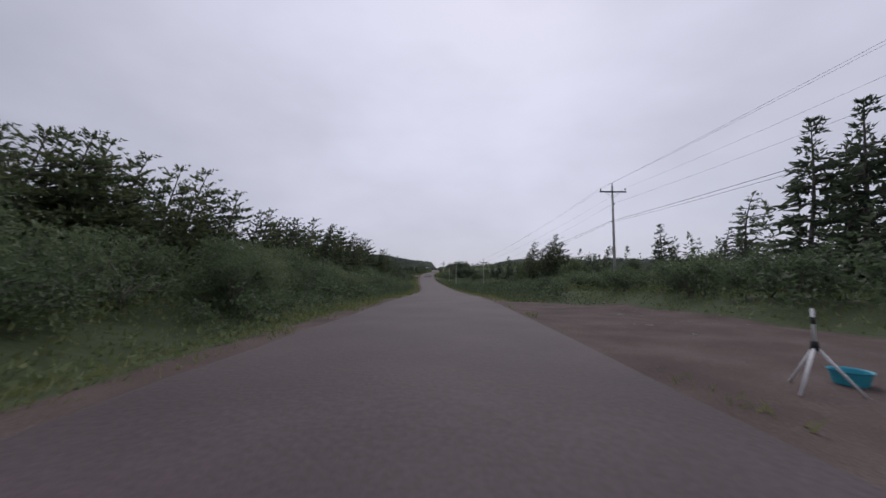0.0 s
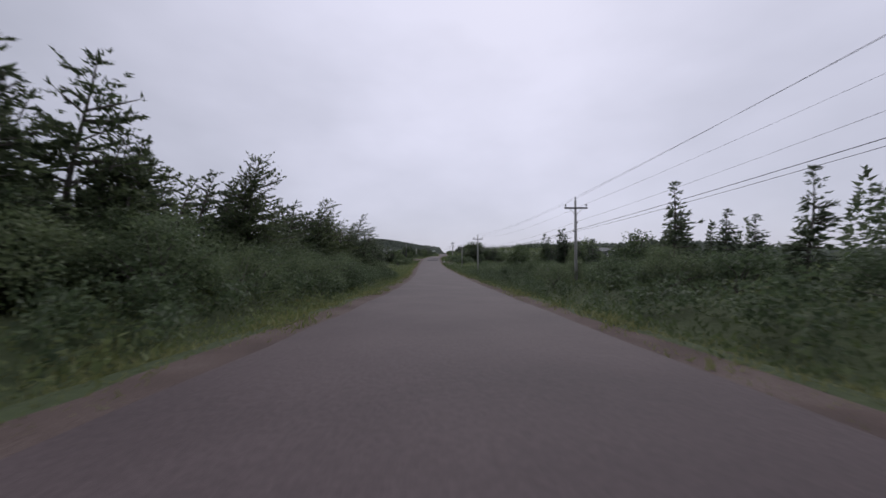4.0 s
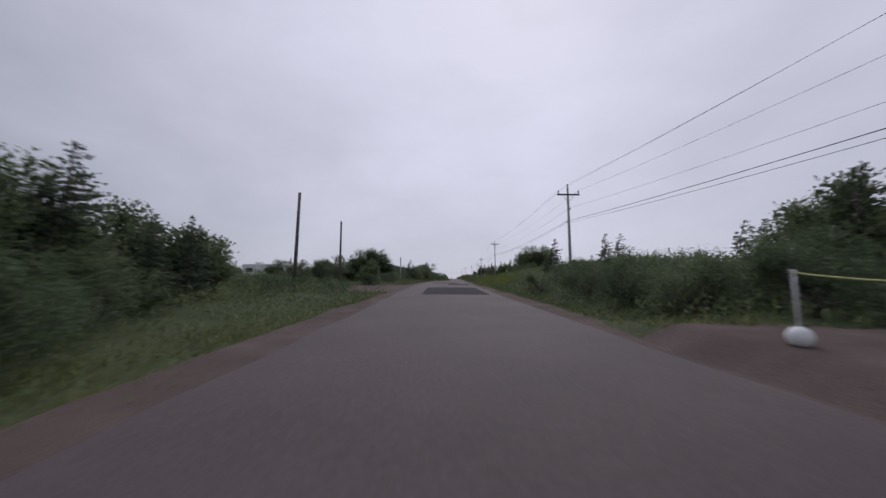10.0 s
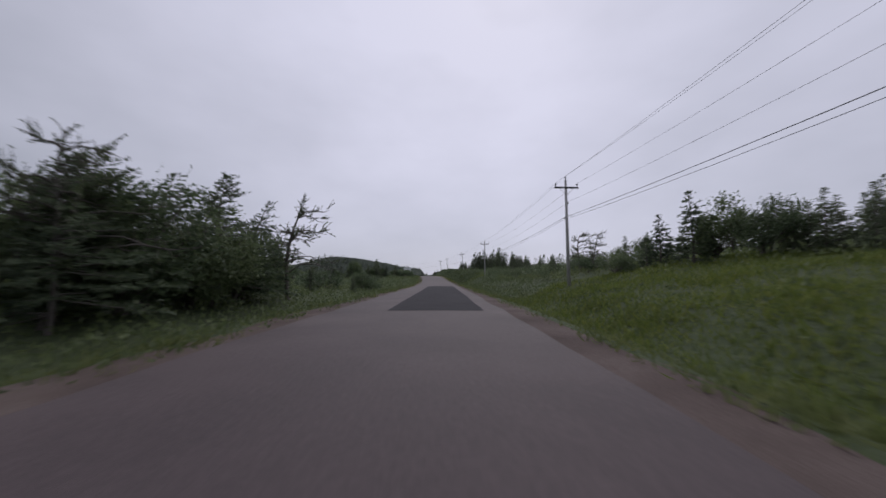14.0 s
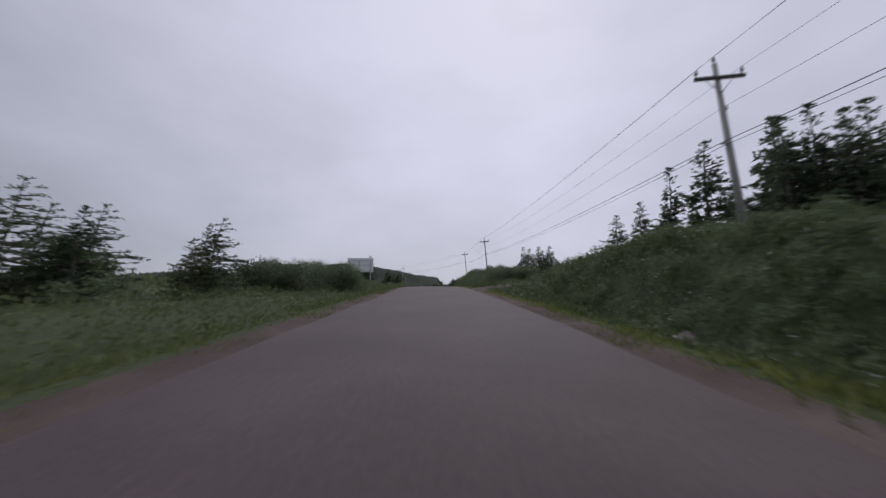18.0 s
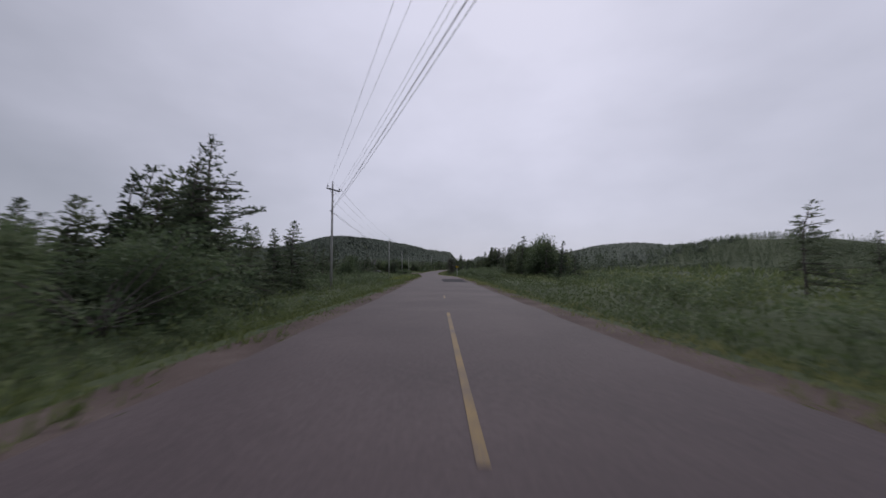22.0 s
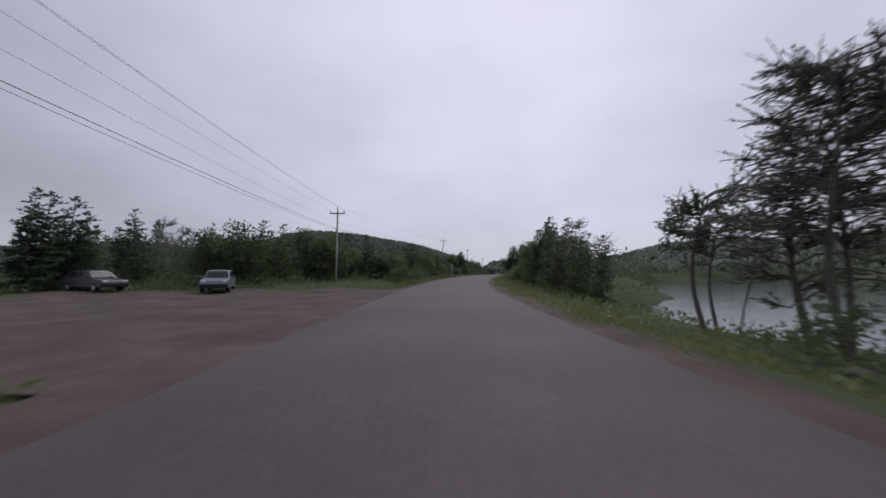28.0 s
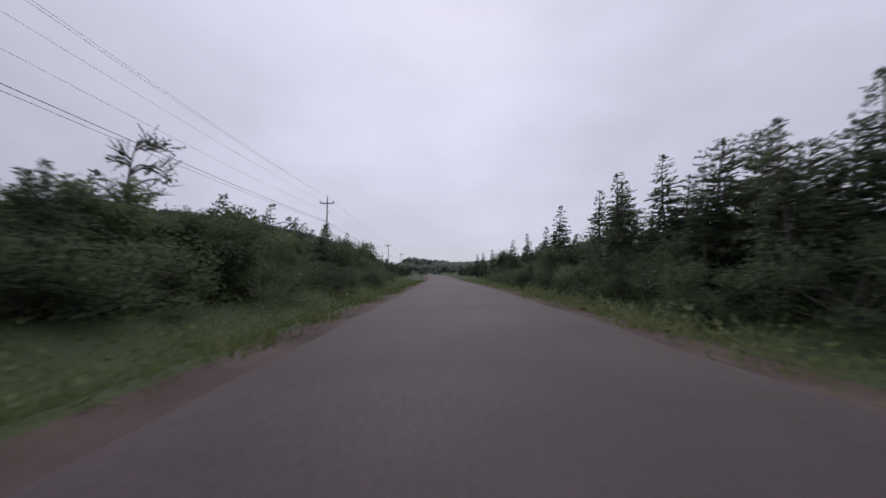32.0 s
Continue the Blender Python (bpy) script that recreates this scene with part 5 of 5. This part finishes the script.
mid_woods("roadside_woods", [(90, 170, 45, 130, 420, 1.8, 3.2), (170, 340, 32, 130, 700, 1.8, 3.4), (340, 384, 34, 90, 260, 4.5, 6.5), (398, 540, 34, 130, 380, 1.5, 3.0), (540, 580, 24, 70, 280, 4.5, 7.0)], 21, "dark spruce woods behind the scrub")
mid_woods("roadside_woods", [(-10, 95, -21, -60, 330, 5.5, 9.0), (172, 215, -28, -40, 60, 3.0, 5.0), (285, 330, -40, -130, 160, 3.0, 5.5), (632, 760, -21, -60, 420, 5.0, 7.5), (430, 620, -45, -140, 260, 2.5, 5.0), (300, 430, -40, -120, 140, 2.0, 4.0)], 22, "dark spruce woods back from the road")
mid_woods("lakeside_woods", [(640, 850, 170, 310, 1500, 5.0, 8.0), (734, 780, 30, 200, 900, 3.0, 5.0)], 24, "dark spruce woods round the lake")
mid_woods("roadside_woods", [(20, 90, 28, 80, 220, 5.0, 9.0), (655, 820, 19, 60, 420, 5.0, 7.5), (752, 900, -17, -60, 300, 5.0, 7.5)], 23, "dark spruce woods beside the bend")
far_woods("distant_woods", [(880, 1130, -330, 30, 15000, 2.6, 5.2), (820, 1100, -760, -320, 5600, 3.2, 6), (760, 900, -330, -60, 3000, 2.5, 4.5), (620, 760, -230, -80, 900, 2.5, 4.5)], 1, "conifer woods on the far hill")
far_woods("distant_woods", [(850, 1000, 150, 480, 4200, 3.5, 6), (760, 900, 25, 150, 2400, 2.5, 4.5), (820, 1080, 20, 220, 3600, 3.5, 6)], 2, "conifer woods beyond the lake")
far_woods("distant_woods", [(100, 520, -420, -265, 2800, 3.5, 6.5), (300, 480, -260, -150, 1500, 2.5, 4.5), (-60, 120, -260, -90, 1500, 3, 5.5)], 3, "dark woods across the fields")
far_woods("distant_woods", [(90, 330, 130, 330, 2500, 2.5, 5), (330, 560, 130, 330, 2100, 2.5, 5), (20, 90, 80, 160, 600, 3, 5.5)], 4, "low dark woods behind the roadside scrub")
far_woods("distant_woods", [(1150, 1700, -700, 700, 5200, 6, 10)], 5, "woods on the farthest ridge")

# ---- power line ----
def utility_pole(y, l, up, turn=0.0, double=False, lean=0.0, mat=None):
    """A wooden pole with crossarm, braces and insulators; returns it and where its wires hang."""
    x, yw, z = spot(y, l)
    top = float(axis_z(y)) + up - z
    half = 1.1 if y < 50 else 0.8
    low = up * (0.22 if y > 430 else 0.28)
    ob = thing("utility_pole", "weathered grey wooden utility pole with a crossarm", "utility pole", "power line poles", (x, yw, z))
    ob.matrix_basis = Matrix.Translation((x, yw, z)) @ pose(0, 0, 0, 0, lean, 0) @ pose(0, 0, 0, 0, 0, turn)
    part("pole", rod((0, 0, -0.3), (0, 0, top + 0.55), 0.12, 0.075, 12), mat or M_POLE, ob)
    for k in ((-0.13, 0.13) if double else (-0.12,)):
        part("crossarm", box((2 * half, 0.09, 0.11), (0, k, top), 0.012), M_ARM, ob, "dark timber crossarm")
    for s in (-1, 1):
        part("brace", rod((s * half * 0.55, -0.07, top - 0.05), (0, -0.1, top - 0.5), 0.014, sides=6), M_STEEL, ob, "thin steel brace")
    reach = half - 0.08
    for px, pz in ((-reach, top + 0.055), (reach, top + 0.055), (0.0, top + 0.55)):
        py = -0.12 if px else 0
        part("insulator", joined(rod((px, py, pz), (px, py, pz + 0.1), 0.02, sides=8),
                                 rod((px, py, pz + 0.1), (px, py, pz + 0.17), 0.055, 0.045, 10),
                                 rod((px, py, pz + 0.17), (px, py, pz + 0.24), 0.045, 0.02, 10)), M_CERAMIC, ob, "dark porcelain insulator")
    part("bracket", box((0.26, 0.1, 0.07), (-0.1, 0, top - low), 0.01), M_STEEL, ob, "small steel cable bracket")
    part("neutral_clamp", joined(rod((0.06, 0, top - 1.0), (0.16, 0, top - 1.0), 0.02, sides=8), rod((0.12, 0, top - 1.06), (0.12, 0, top - 0.92), 0.04, 0.03, 8)), M_CERAMIC, ob, "small wire clamp")
    m = ob.matrix_basis
    return ob, [m @ Vector(p) for p in ((-reach, -0.12, top + 0.3), (0.0, 0.0, top + 0.8), (reach, -0.12, top + 0.3), (0.12, 0.0, top - 0.92), (-0.16, 0.0, top - low + 0.05), (-0.14, 0.0, top - low - 0.07))]


hang = []
LEANS = {367: -4.5, 415.5: -5.0, 440.8: -5.0, 681: 4.5}
for y, l, up, turn, double in ((-20, 14.2, 8.7, 0, 0), (27.6, 14.0, 8.7, 0, 0), (70, 9.7, 5.7, 0, 0), (102, 7.5, 5.7, 0, 0), (143, 9.4, 5.4, 0, 0), (188, 8.9, 7.0, 2, 0),
                               (237.8, 9.2, 8.0, 0, 0), (280, 8.3, 7.2, 0, 0), (324, 9.0, 7.8, 0, 0), (367, 9.5, 7.7, -3, 0), (415.5, 9.9, 7.8, 6, 1), (440.8, 9.5, 8.4, 14, 1),
                               (484, -9.4, 8.4, 66, 0), (533.6, -10.6, 8.1, 4, 0), (585.5, -10.3, 8.3, 3, 0), (631.6, -13.0, 7.4, 2, 0), (681, -11.6, 8.4, -6, 0), (728, -13.5, 9.3, -10, 0),
                               (775, -13, 8.4, -10, 0), (825, -13, 8.4, -8, 0)):
    hang.append(utility_pole(y, l, up, turn, double, LEANS.get(y, 0.0))[1])
for k, (sag, r, mat, name, label) in enumerate(((0.4, 0.0055, M_WIRE, "power_wire", "thin bare power wire sagging between poles"), (0.5, 0.0055, M_WIRE, "power_wire", "thin bare power wire on the pole tops"),
                                                (0.55, 0.0055, M_WIRE, "power_wire", "thin bare power wire sagging between poles"), (0.6, 0.0055, M_WIRE, "power_wire", "thin neutral wire below the crossarms"),
                                                (0.42, 0.012, M_CABLE, "phone_cable", "thick black cable low on the poles"), (0.5, 0.008, M_CABLE, "phone_cable", "thinner black cable low on the poles"))):
    pts = []
    for a, b in zip(hang[:-1], hang[1:]):
        for u in np.linspace(0, 1, 14, endpoint=False):
            p = a[k].lerp(b[k], u)
            p.z -= sag * 4 * u * (1 - u)
            pts.append(p)
    pts.append(hang[-1][k])
    v, f = tube(pts, np.full(len(pts), r), 5)
    tagged(sheet(name, v, f, mat, flat=False), label, "wire", "overhead wires")


def bare_pole(y, l, up, lean=0.0, label="bare dark wooden pole without wires", mat=None):
    x, yw, z = spot(y, l)
    top = float(axis_z(y)) + up - z
    ob = thing("bare_pole", label, "pole", "bare poles", (x, yw, z))
    ob.matrix_basis = Matrix.Translation((x, yw, z)) @ pose(0, 0, 0, 0, lean, 0)
    part("shaft", rod((0, 0, -0.3), (0, 0, top - 0.08), 0.13, 0.095, 12), mat or M_POLE_DARK, ob)
    part("cap", rod((0, 0, top - 0.08), (0, 0, top), 0.1, 0.085, 12), M_POLE, ob, "pale sawn top")


bare_pole(187, -10.1, 7.0, 1.0), bare_pole(201, -11.5, 7.1), bare_pole(235, -10.6, 5.0, label="short pale wooden pole without wires", mat=M_POLE)
bare_pole(222, -27, 4.2), bare_pole(681, 12.8, 6.6, -2, "old grey broken pole among spruces", M_POLE), bare_pole(642, -36, 7.4, 1, "grey pole behind the gravel lot", M_POLE)


# ---- signs and markers ----
def sign_board(y, l):
    """The back of a large board on three timber posts with three rails."""
    x, yw, z = spot(y, l)
    g = float(axis_z(y)) - z
    ob = thing("sign_board", "large pale sign board seen from behind on three posts", "sign", at=(x, yw, z), turn=3)
    part("board", box((3.05, 0.03, 1.62), (0, 0.09, g + 2.62), 0.006), M_BOARD, ob, "plain pale grey back")
    part("edging", joined(box((3.09, 0.045, 0.04), (0, 0.09, g + 3.43), 0.004), box((3.09, 0.045, 0.04), (0, 0.09, g + 1.81), 0.004)), M_STEEL, ob)
    for s in (-1.24, -0.12, 1.2):
        part("post", box((0.1, 0.1, g + 3.22 + 0.5), (s, 0, (g + 3.22 - 0.5) / 2), 0.012), M_RAIL, ob, "square grey timber post")
    for h in (1.95, 2.62, 3.14):
        part("rail", box((2.52, 0.04, 0.06), (-0.02, 0.053, g + h), 0.006), M_RAIL, ob, "weathered horizontal rail")


sign_board(397.6, -8.57)


def diamond_sign(y, l, up, front, size=0.42):
    x, yw, z = spot(y, l)
    top = float(axis_z(y)) + up - z
    ob = thing("warning_sign", "yellow diamond side road warning sign on a pale post" if front else "grey back of a diamond road sign on a pale post", "road sign", at=(x, yw, z), turn=-4)
    part("post", box((0.065, 0.065, top + 0.75), (0, 0.05, (top + 0.25) / 2 - 0.12), 0.01), M_WHITE, ob, "pale square timber post")
    turn = Matrix.Rotation(radians(45), 4, "Y")
    part("plate", box((size, 0.008, size), (0, 0, top), 0.003, turn), M_YELLOW if front else M_STEEL, ob)
    if front:
        part("border", joined(*[box((size * 0.9, 0.004, 0.012), (0, -0.007, top), 0, turn @ Matrix.Translation((0, 0, s * size * 0.45))) for s in (-1, 1)],
                              *[box((0.012, 0.004, size * 0.9), (0, -0.007, top), 0, turn @ Matrix.Translation((s * size * 0.45, 0, 0))) for s in (-1, 1)]), M_BLACK, ob)
        part("symbol", joined(box((0.06, 0.006, 0.34), (0.02, -0.008, top)), box((0.13, 0.006, 0.05), (-0.055, -0.008, top + 0.02))), M_BLACK, ob, "black side road symbol")
    for h in (-0.12, 0.12):
        part("bolt", rod((0, -0.012, top + h), (0, -0.003, top + h), 0.012, sides=8), M_STEEL, ob)


diamond_sign(533.4, 5.0, 2.2, True)
diamond_sign(672.1, -7.15, 2.1, False)
for y, l, h in ((531.5, 6.2, 1.6), (534.5, 6.0, 1.7), (530, 7.4, 1.7), (536.5, 6.6, 1.6), (676.5, -7.8, 1.7)):
    grow(AL, y, l, h)
tops = []
for y, l in ((168.8, 5.15), (165.6, 5.3)):
    x, yw, z = spot(y, l)
    z += 0.06
    ob = thing("ball_marker", "white ball on the ground with a thin upright post", "marker", "driveway markers", (x, yw, z))
    bm = bmesh.new()
    bmesh.ops.create_uvsphere(bm, u_segments=24, v_segments=16, radius=0.155)
    for vtx in bm.verts:
        vtx.co.z = max(vtx.co.z, -0.12)
    bmesh.ops.translate(bm, vec=(0, 0, 0.12), verts=bm.verts)
    for fc in bm.faces:
        fc.smooth = True
    part("ball", bm, M_WHITE, ob)
    part("post", rod((0, 0, 0.2), (0, 0, 1.1), 0.018, sides=10), M_WHITE, ob)
    part("hook", rod((-0.05, 0, 1.06), (0.05, 0, 1.06), 0.01, sides=6), M_STEEL, ob)
    tops.append(Vector((x, yw, z + 1.05)))
pts = []
for u in np.linspace(0, 1, 16):
    p = tops[0].lerp(tops[1], u)
    p.z -= 0.12 * 4 * u * (1 - u)
    pts.append(p)
v, f = tube(pts, np.full(16, 0.012), 6)
tagged(sheet("marker_rope", v, f, M_ROPE, flat=False), "yellowish rope strung between the white markers", "rope")

x, yw, z = spot(4.4, 4.85)
z += 0.06
tripod = thing("tripod_stand", "white three-legged stand with black bands", "stand", at=(x, yw, z))
for k, az in enumerate((200, 320, 80)):
    foot = (0.42 * math.cos(radians(az)), 0.42 * math.sin(radians(az)), 0.0)
    part("leg", rod(foot, (0, 0, 0.58), 0.016, 0.02, 8), M_WHITE, tripod)
part("hub", rod((0, 0, 0.52), (0, 0, 0.64), 0.045, 0.04, 12), M_BLACK, tripod, "black plastic hub")
part("mast", rod((0, 0, 0.64), (0, 0, 1.06), 0.018, sides=10), M_WHITE, tripod)
part("band", rod((0, 0, 0.86), (0, 0, 0.95), 0.021, sides=10), M_BLACK, tripod, "black band round the mast")
x, yw, z = spot(4.65, 5.6)
z += 0.06
tub = thing("plastic_tub", "shallow teal plastic tub on the gravel", "tub", at=(x, yw, z))
bm = bmesh.new()
bmesh.ops.create_cone(bm, cap_ends=False, segments=24, radius1=0.17, radius2=0.21, depth=0.17)
bmesh.ops.create_circle(bm, cap_ends=True, segments=24, radius=0.165, matrix=Matrix.Translation((0, 0, -0.07)))
bmesh.ops.translate(bm, vec=(0, 0, 0.09), verts=bm.verts)
part("basin", bm, M_TEAL, tub)
bm = bmesh.new()
bmesh.ops.create_cone(bm, cap_ends=False, segments=24, radius1=0.205, radius2=0.228, depth=0.02)
bmesh.ops.translate(bm, vec=(0, 0, 0.178), verts=bm.verts)
part("rim", bm, M_TEAL, tub)

x, yw, z = spot(219.9, -12.6)
gate = thing("pipe_gate", "white pipe gate across a field entrance", "gate", at=(x, yw, z), turn=8)
for s in (-1.3, 1.3):
    part("post", rod((s, 0, -0.3), (s, 0, 0.8), 0.04, sides=10), M_WHITE, gate)
for h in (0.2, 0.46, 0.72):
    part("rail", rod((-1.3, 0, h), (1.3, 0, h), 0.025, sides=8), M_WHITE, gate)


# ---- stones ----
def stone(seed, size):
    rng = random.Random(seed)
    bm = bmesh.new()
    bmesh.ops.create_icosphere(bm, subdivisions=2, radius=1.0)
    for vtx in bm.verts:
        q = vtx.co * 1.3 + Vector((seed * 3.1, seed, 0))
        vtx.co *= 0.8 + 0.42 * noise.noise(q) + 0.15 * noise.noise(q * 2.7)
    bmesh.ops.scale(bm, vec=(size * rng.uniform(0.8, 1.4), size, size * rng.uniform(0.5, 0.8)), verts=bm.verts)
    me = bpy.data.meshes.new("stone")
    bm.to_mesh(me)
    bm.free()
    me.materials.append(M_ROCK)
    return me


STONES = [stone(k, 0.5) for k in range(6)]
rock_rng = random.Random(3)


def lay_stones(count, y0, y1, l0, l1, s0, s1, label):
    for k in range(count):
        y, l, s = rock_rng.uniform(y0, y1), rock_rng.uniform(l0, l1), rock_rng.uniform(s0, s1) * rock_rng.random() ** 0.5
        x, yw, z = spot(y, l)
        ob = tagged(new("stone", rock_rng.choice(STONES)), label, "stone", "roadside stones")
        ob.matrix_basis = pose(x, yw, z + s * 0.12, 0, 0, rock_rng.uniform(0, 360)) @ Matrix.Scale(max(s, 0.06) * 2, 4)


lay_stones(110, 3, 30, 5.2, 10.5, 0.06, 0.17, "small grey stone on the gravel verge")
lay_stones(12, 404, 428, 5.4, 7.4, 0.08, 0.22, "pale stone at the foot of the bank")
lay_stones(1, 425, 425.5, 6.6, 6.8, 0.5, 0.55, "brownish boulder beside the road")
lay_stones(6, 352, 372, 5.4, 6.6, 0.2, 0.4, "pale stone at the foot of the bank")
lay_stones(10, 32, 60, 5.2, 7.0, 0.07, 0.2, "small grey stone in the verge")
lay_stones(8, 588, 604, 7.0, 9.5, 0.2, 0.5, "wet stone on the lake shore")


# ---- vehicles and buildings ----
def prism(profile, half0, half1):
    """A body drawn along its side profile (x along, z up); half1 is the half width at its top."""
    bm = bmesh.new()
    zs = [p[1] for p in profile]
    lo, hi = min(zs), max(zs)
    rows = []
    for s in (-1, 1):
        rows.append([bm.verts.new((px, s * (half0 + (half1 - half0) * (pz - lo) / (hi - lo)), pz)) for px, pz in profile])
    bm.faces.new(rows[0])
    bm.faces.new(rows[1][::-1])
    n = len(profile)
    for k in range(n):
        bm.faces.new((rows[0][k], rows[1][k], rows[1][(k + 1) % n], rows[0][(k + 1) % n]))
    bmesh.ops.recalc_face_normals(bm, faces=bm.faces[:])
    bmesh.ops.bevel(bm, geom=bm.edges[:], offset=0.035, segments=2, affect="EDGES", profile=0.5)
    return bm


def parked_car(y, l, turn, paint, label):
    x, yw, z = spot(y, l)
    z += 0.06
    ob = thing("parked_car", label, "car", "parked cars", (x, yw, z), turn)
    body = part("body", prism([(-2.1, 0.32), (2.05, 0.32), (2.12, 0.62), (2.0, 0.82), (1.05, 0.98), (-1.95, 1.0), (-2.12, 0.72)], 0.86, 0.82), paint, ob)
    part("cabin", prism([(-1.9, 0.98), (1.0, 0.98), (0.35, 1.5), (-0.2, 1.56), (-1.45, 1.54)], 0.8, 0.62), paint, ob)
    for s in (-1, 1):
        for a, b in ((-1.55, -0.62), (-0.52, 0.55)):
            w = bmesh.new()
            q = [w.verts.new(c) for c in ((a, s * 0.795, 1.03), (b, s * 0.795, 1.03), (min(b, 0.2) - 0.06, s * 0.665, 1.44), (max(a, -1.38) + 0.05, s * 0.665, 1.44))]
            w.faces.new(q)
            bmesh.ops.solidify(w, geom=w.faces[:], thickness=0.02)
            part("side_window", w, M_GLASS, ob, "dark side window")
    for xs, name in (((-1.9, -1.52), "rear_window"), ((0.93, 0.42), "windscreen")):
        w = bmesh.new()
        sgn = -0.025 if xs[0] < 0 else 0.035
        q = [w.verts.new(c) for c in ((xs[0] + sgn, -0.68, 1.05), (xs[0] + sgn, 0.68, 1.05), (xs[1] + sgn, 0.57, 1.46), (xs[1] + sgn, -0.57, 1.46))]
        w.faces.new(q)
        bmesh.ops.solidify(w, geom=w.faces[:], thickness=0.02)
        part(name, w, M_GLASS, ob, "dark glass")
    for px in (-1.35, 1.32):
        for s in (-1, 1):
            wheel = part("wheel", rod((px, s * 0.66, 0.31), (px, s * 0.87, 0.31), 0.31, sides=24), M_BLACK, ob, "black tyre")
            part("rim", rod((px, s * 0.865, 0.31), (px, s * 0.885, 0.31), 0.19, 0.17, 16), M_STEEL, wheel, "grey wheel rim")
    part("bumper", box((0.14, 1.6, 0.2), (-2.12, 0, 0.48), 0.04), M_BLACK, ob)
    part("bumper", box((0.14, 1.6, 0.2), (2.1, 0, 0.46), 0.04), M_BLACK, ob)
    for s in (-1, 1):
        part("tail_lamp", box((0.06, 0.24, 0.2), (-2.07, s * 0.68, 0.82), 0.02), M_LAMP_RED, ob, "red tail lamp")
        part("headlamp", box((0.08, 0.3, 0.14), (2.02, s * 0.62, 0.74), 0.02), M_WHITE, ob, "clear headlamp")
        part("mirror", box((0.12, 0.16, 0.11), (0.55, s * 0.92, 1.03), 0.03), paint, ob)
    part("number_plate", box((0.02, 0.34, 0.12), (-2.19, 0, 0.6), 0.004), M_WHITE, ob, "plain pale plate")


parked_car(620.8, -17.3, -62, M_CAR_B, "pale slate blue parked car on gravel")
parked_car(620.6, -26.6, -12, M_CAR_A, "dark blue parked car on the gravel lot")

x, yw, z = spot(205.5, -21.5)
trailer = thing("camper_trailer", "white camper trailer parked behind bushes", "trailer", at=(x, yw, z), turn=-6)
part("body", box((5.8, 2.2, 1.95), (0, 0, 1.5), 0.12), M_SIDING, trailer)
part("skirt", box((5.5, 2.0, 0.3), (0, 0, 0.45), 0.03), M_ROOF, trailer)
part("stripe", box((5.7, 0.012, 0.14), (0, -1.106, 1.0), 0.0), M_ROOF, trailer, "grey stripe")
for wx, ww in ((-1.9, 0.8), (0.3, 0.55), (1.9, 0.95)):
    win = part("window", box((ww, 0.02, 0.5), (wx, -1.108, 1.75), 0.006), M_GLASS, trailer, "dark window")
    part("frame", box((ww + 0.08, 0.014, 0.58), (wx, -1.104, 1.75), 0.004), M_BOARD, win)
part("door", box((0.62, 0.02, 1.6), (-0.8, -1.108, 1.45), 0.01), M_WHITE, trailer)
part("roof_vent", box((0.5, 0.5, 0.14), (0.6, 0.1, 2.54), 0.03), M_WHITE, trailer)
for s in (-0.45, 0.45):
    part("wheel", rod((s, -1.08, 0.33), (s, -0.85, 0.33), 0.33, sides=20), M_BLACK, trailer)

def small_house(y, l, turn, label, wall, wide=9.0, deep=6.5, high=2.9, rise=1.9):
    """A one-storey house: walls, gabled roof with chimney, door and windows with frames."""
    x, yw, z = spot(y, l)
    ob = thing("house", label, "house", at=(x, yw, z), turn=turn)
    part("wall", box((wide, deep, high), (0, 0, high / 2), 0.02), wall, ob)
    bm = bmesh.new()
    a, b, c = wide / 2 + 0.4, deep / 2 + 0.35, high - 0.1
    q = [bm.verts.new(p) for p in ((-a, -b, c), (a, -b, c), (a, 0, c + rise), (-a, 0, c + rise), (a, b, c), (-a, b, c))]
    for idx in ((0, 1, 2, 3), (3, 2, 4, 5), (0, 3, 5), (1, 4, 2), (0, 5, 4, 1)):
        bm.faces.new([q[k] for k in idx])
    roof = part("roof", bm, M_ROOF, ob)
    part("chimney", box((0.5, 0.5, 1.2), (wide * 0.2, 0.3, c + rise + 0.2), 0.02), M_ROCK, roof)
    part("fascia", box((2 * a, 0.04, 0.16), (0, -b - 0.02, c), 0.005), M_WHITE, ob, "white eaves board")
    for u in (-0.32, 0.05, 0.33):
        win = part("window", box((1.0, 0.05, 1.0), (wide * u, -deep / 2 - 0.01, 1.6), 0.01), M_GLASS, ob, "dark window")
        part("frame", box((1.14, 0.04, 1.14), (wide * u, -deep / 2 - 0.005, 1.6), 0.01), M_WHITE, win)
    win = part("window", box((0.05, 0.8, 1.0), (-wide / 2 - 0.01, 0, 1.7), 0.01), M_GLASS, ob, "dark window")
    part("frame", box((0.04, 0.96, 1.16), (-wide / 2 - 0.005, 0, 1.7), 0.01), M_WHITE, win)
    part("door", box((0.9, 0.05, 2.0), (-wide * 0.14, -deep / 2 - 0.01, 1.0), 0.01), M_WHITE, ob, "pale door")


small_house(376, -54, 12, "small grey house with a gabled roof behind bushes", M_BOARD)
small_house(209.5, 82, 14, "dark-roofed house among low spruces", M_ROOF, 10.0, 7.0, 2.9, 1.7)
small_house(316, -168, 24, "long white shed below a far hill", M_SIDING, 18.0, 6.0, 2.4, 0.8)
small_house(312, -146, -8, "small white shed beside the far pasture", M_SIDING, 8.0, 5.0, 2.4, 0.9)
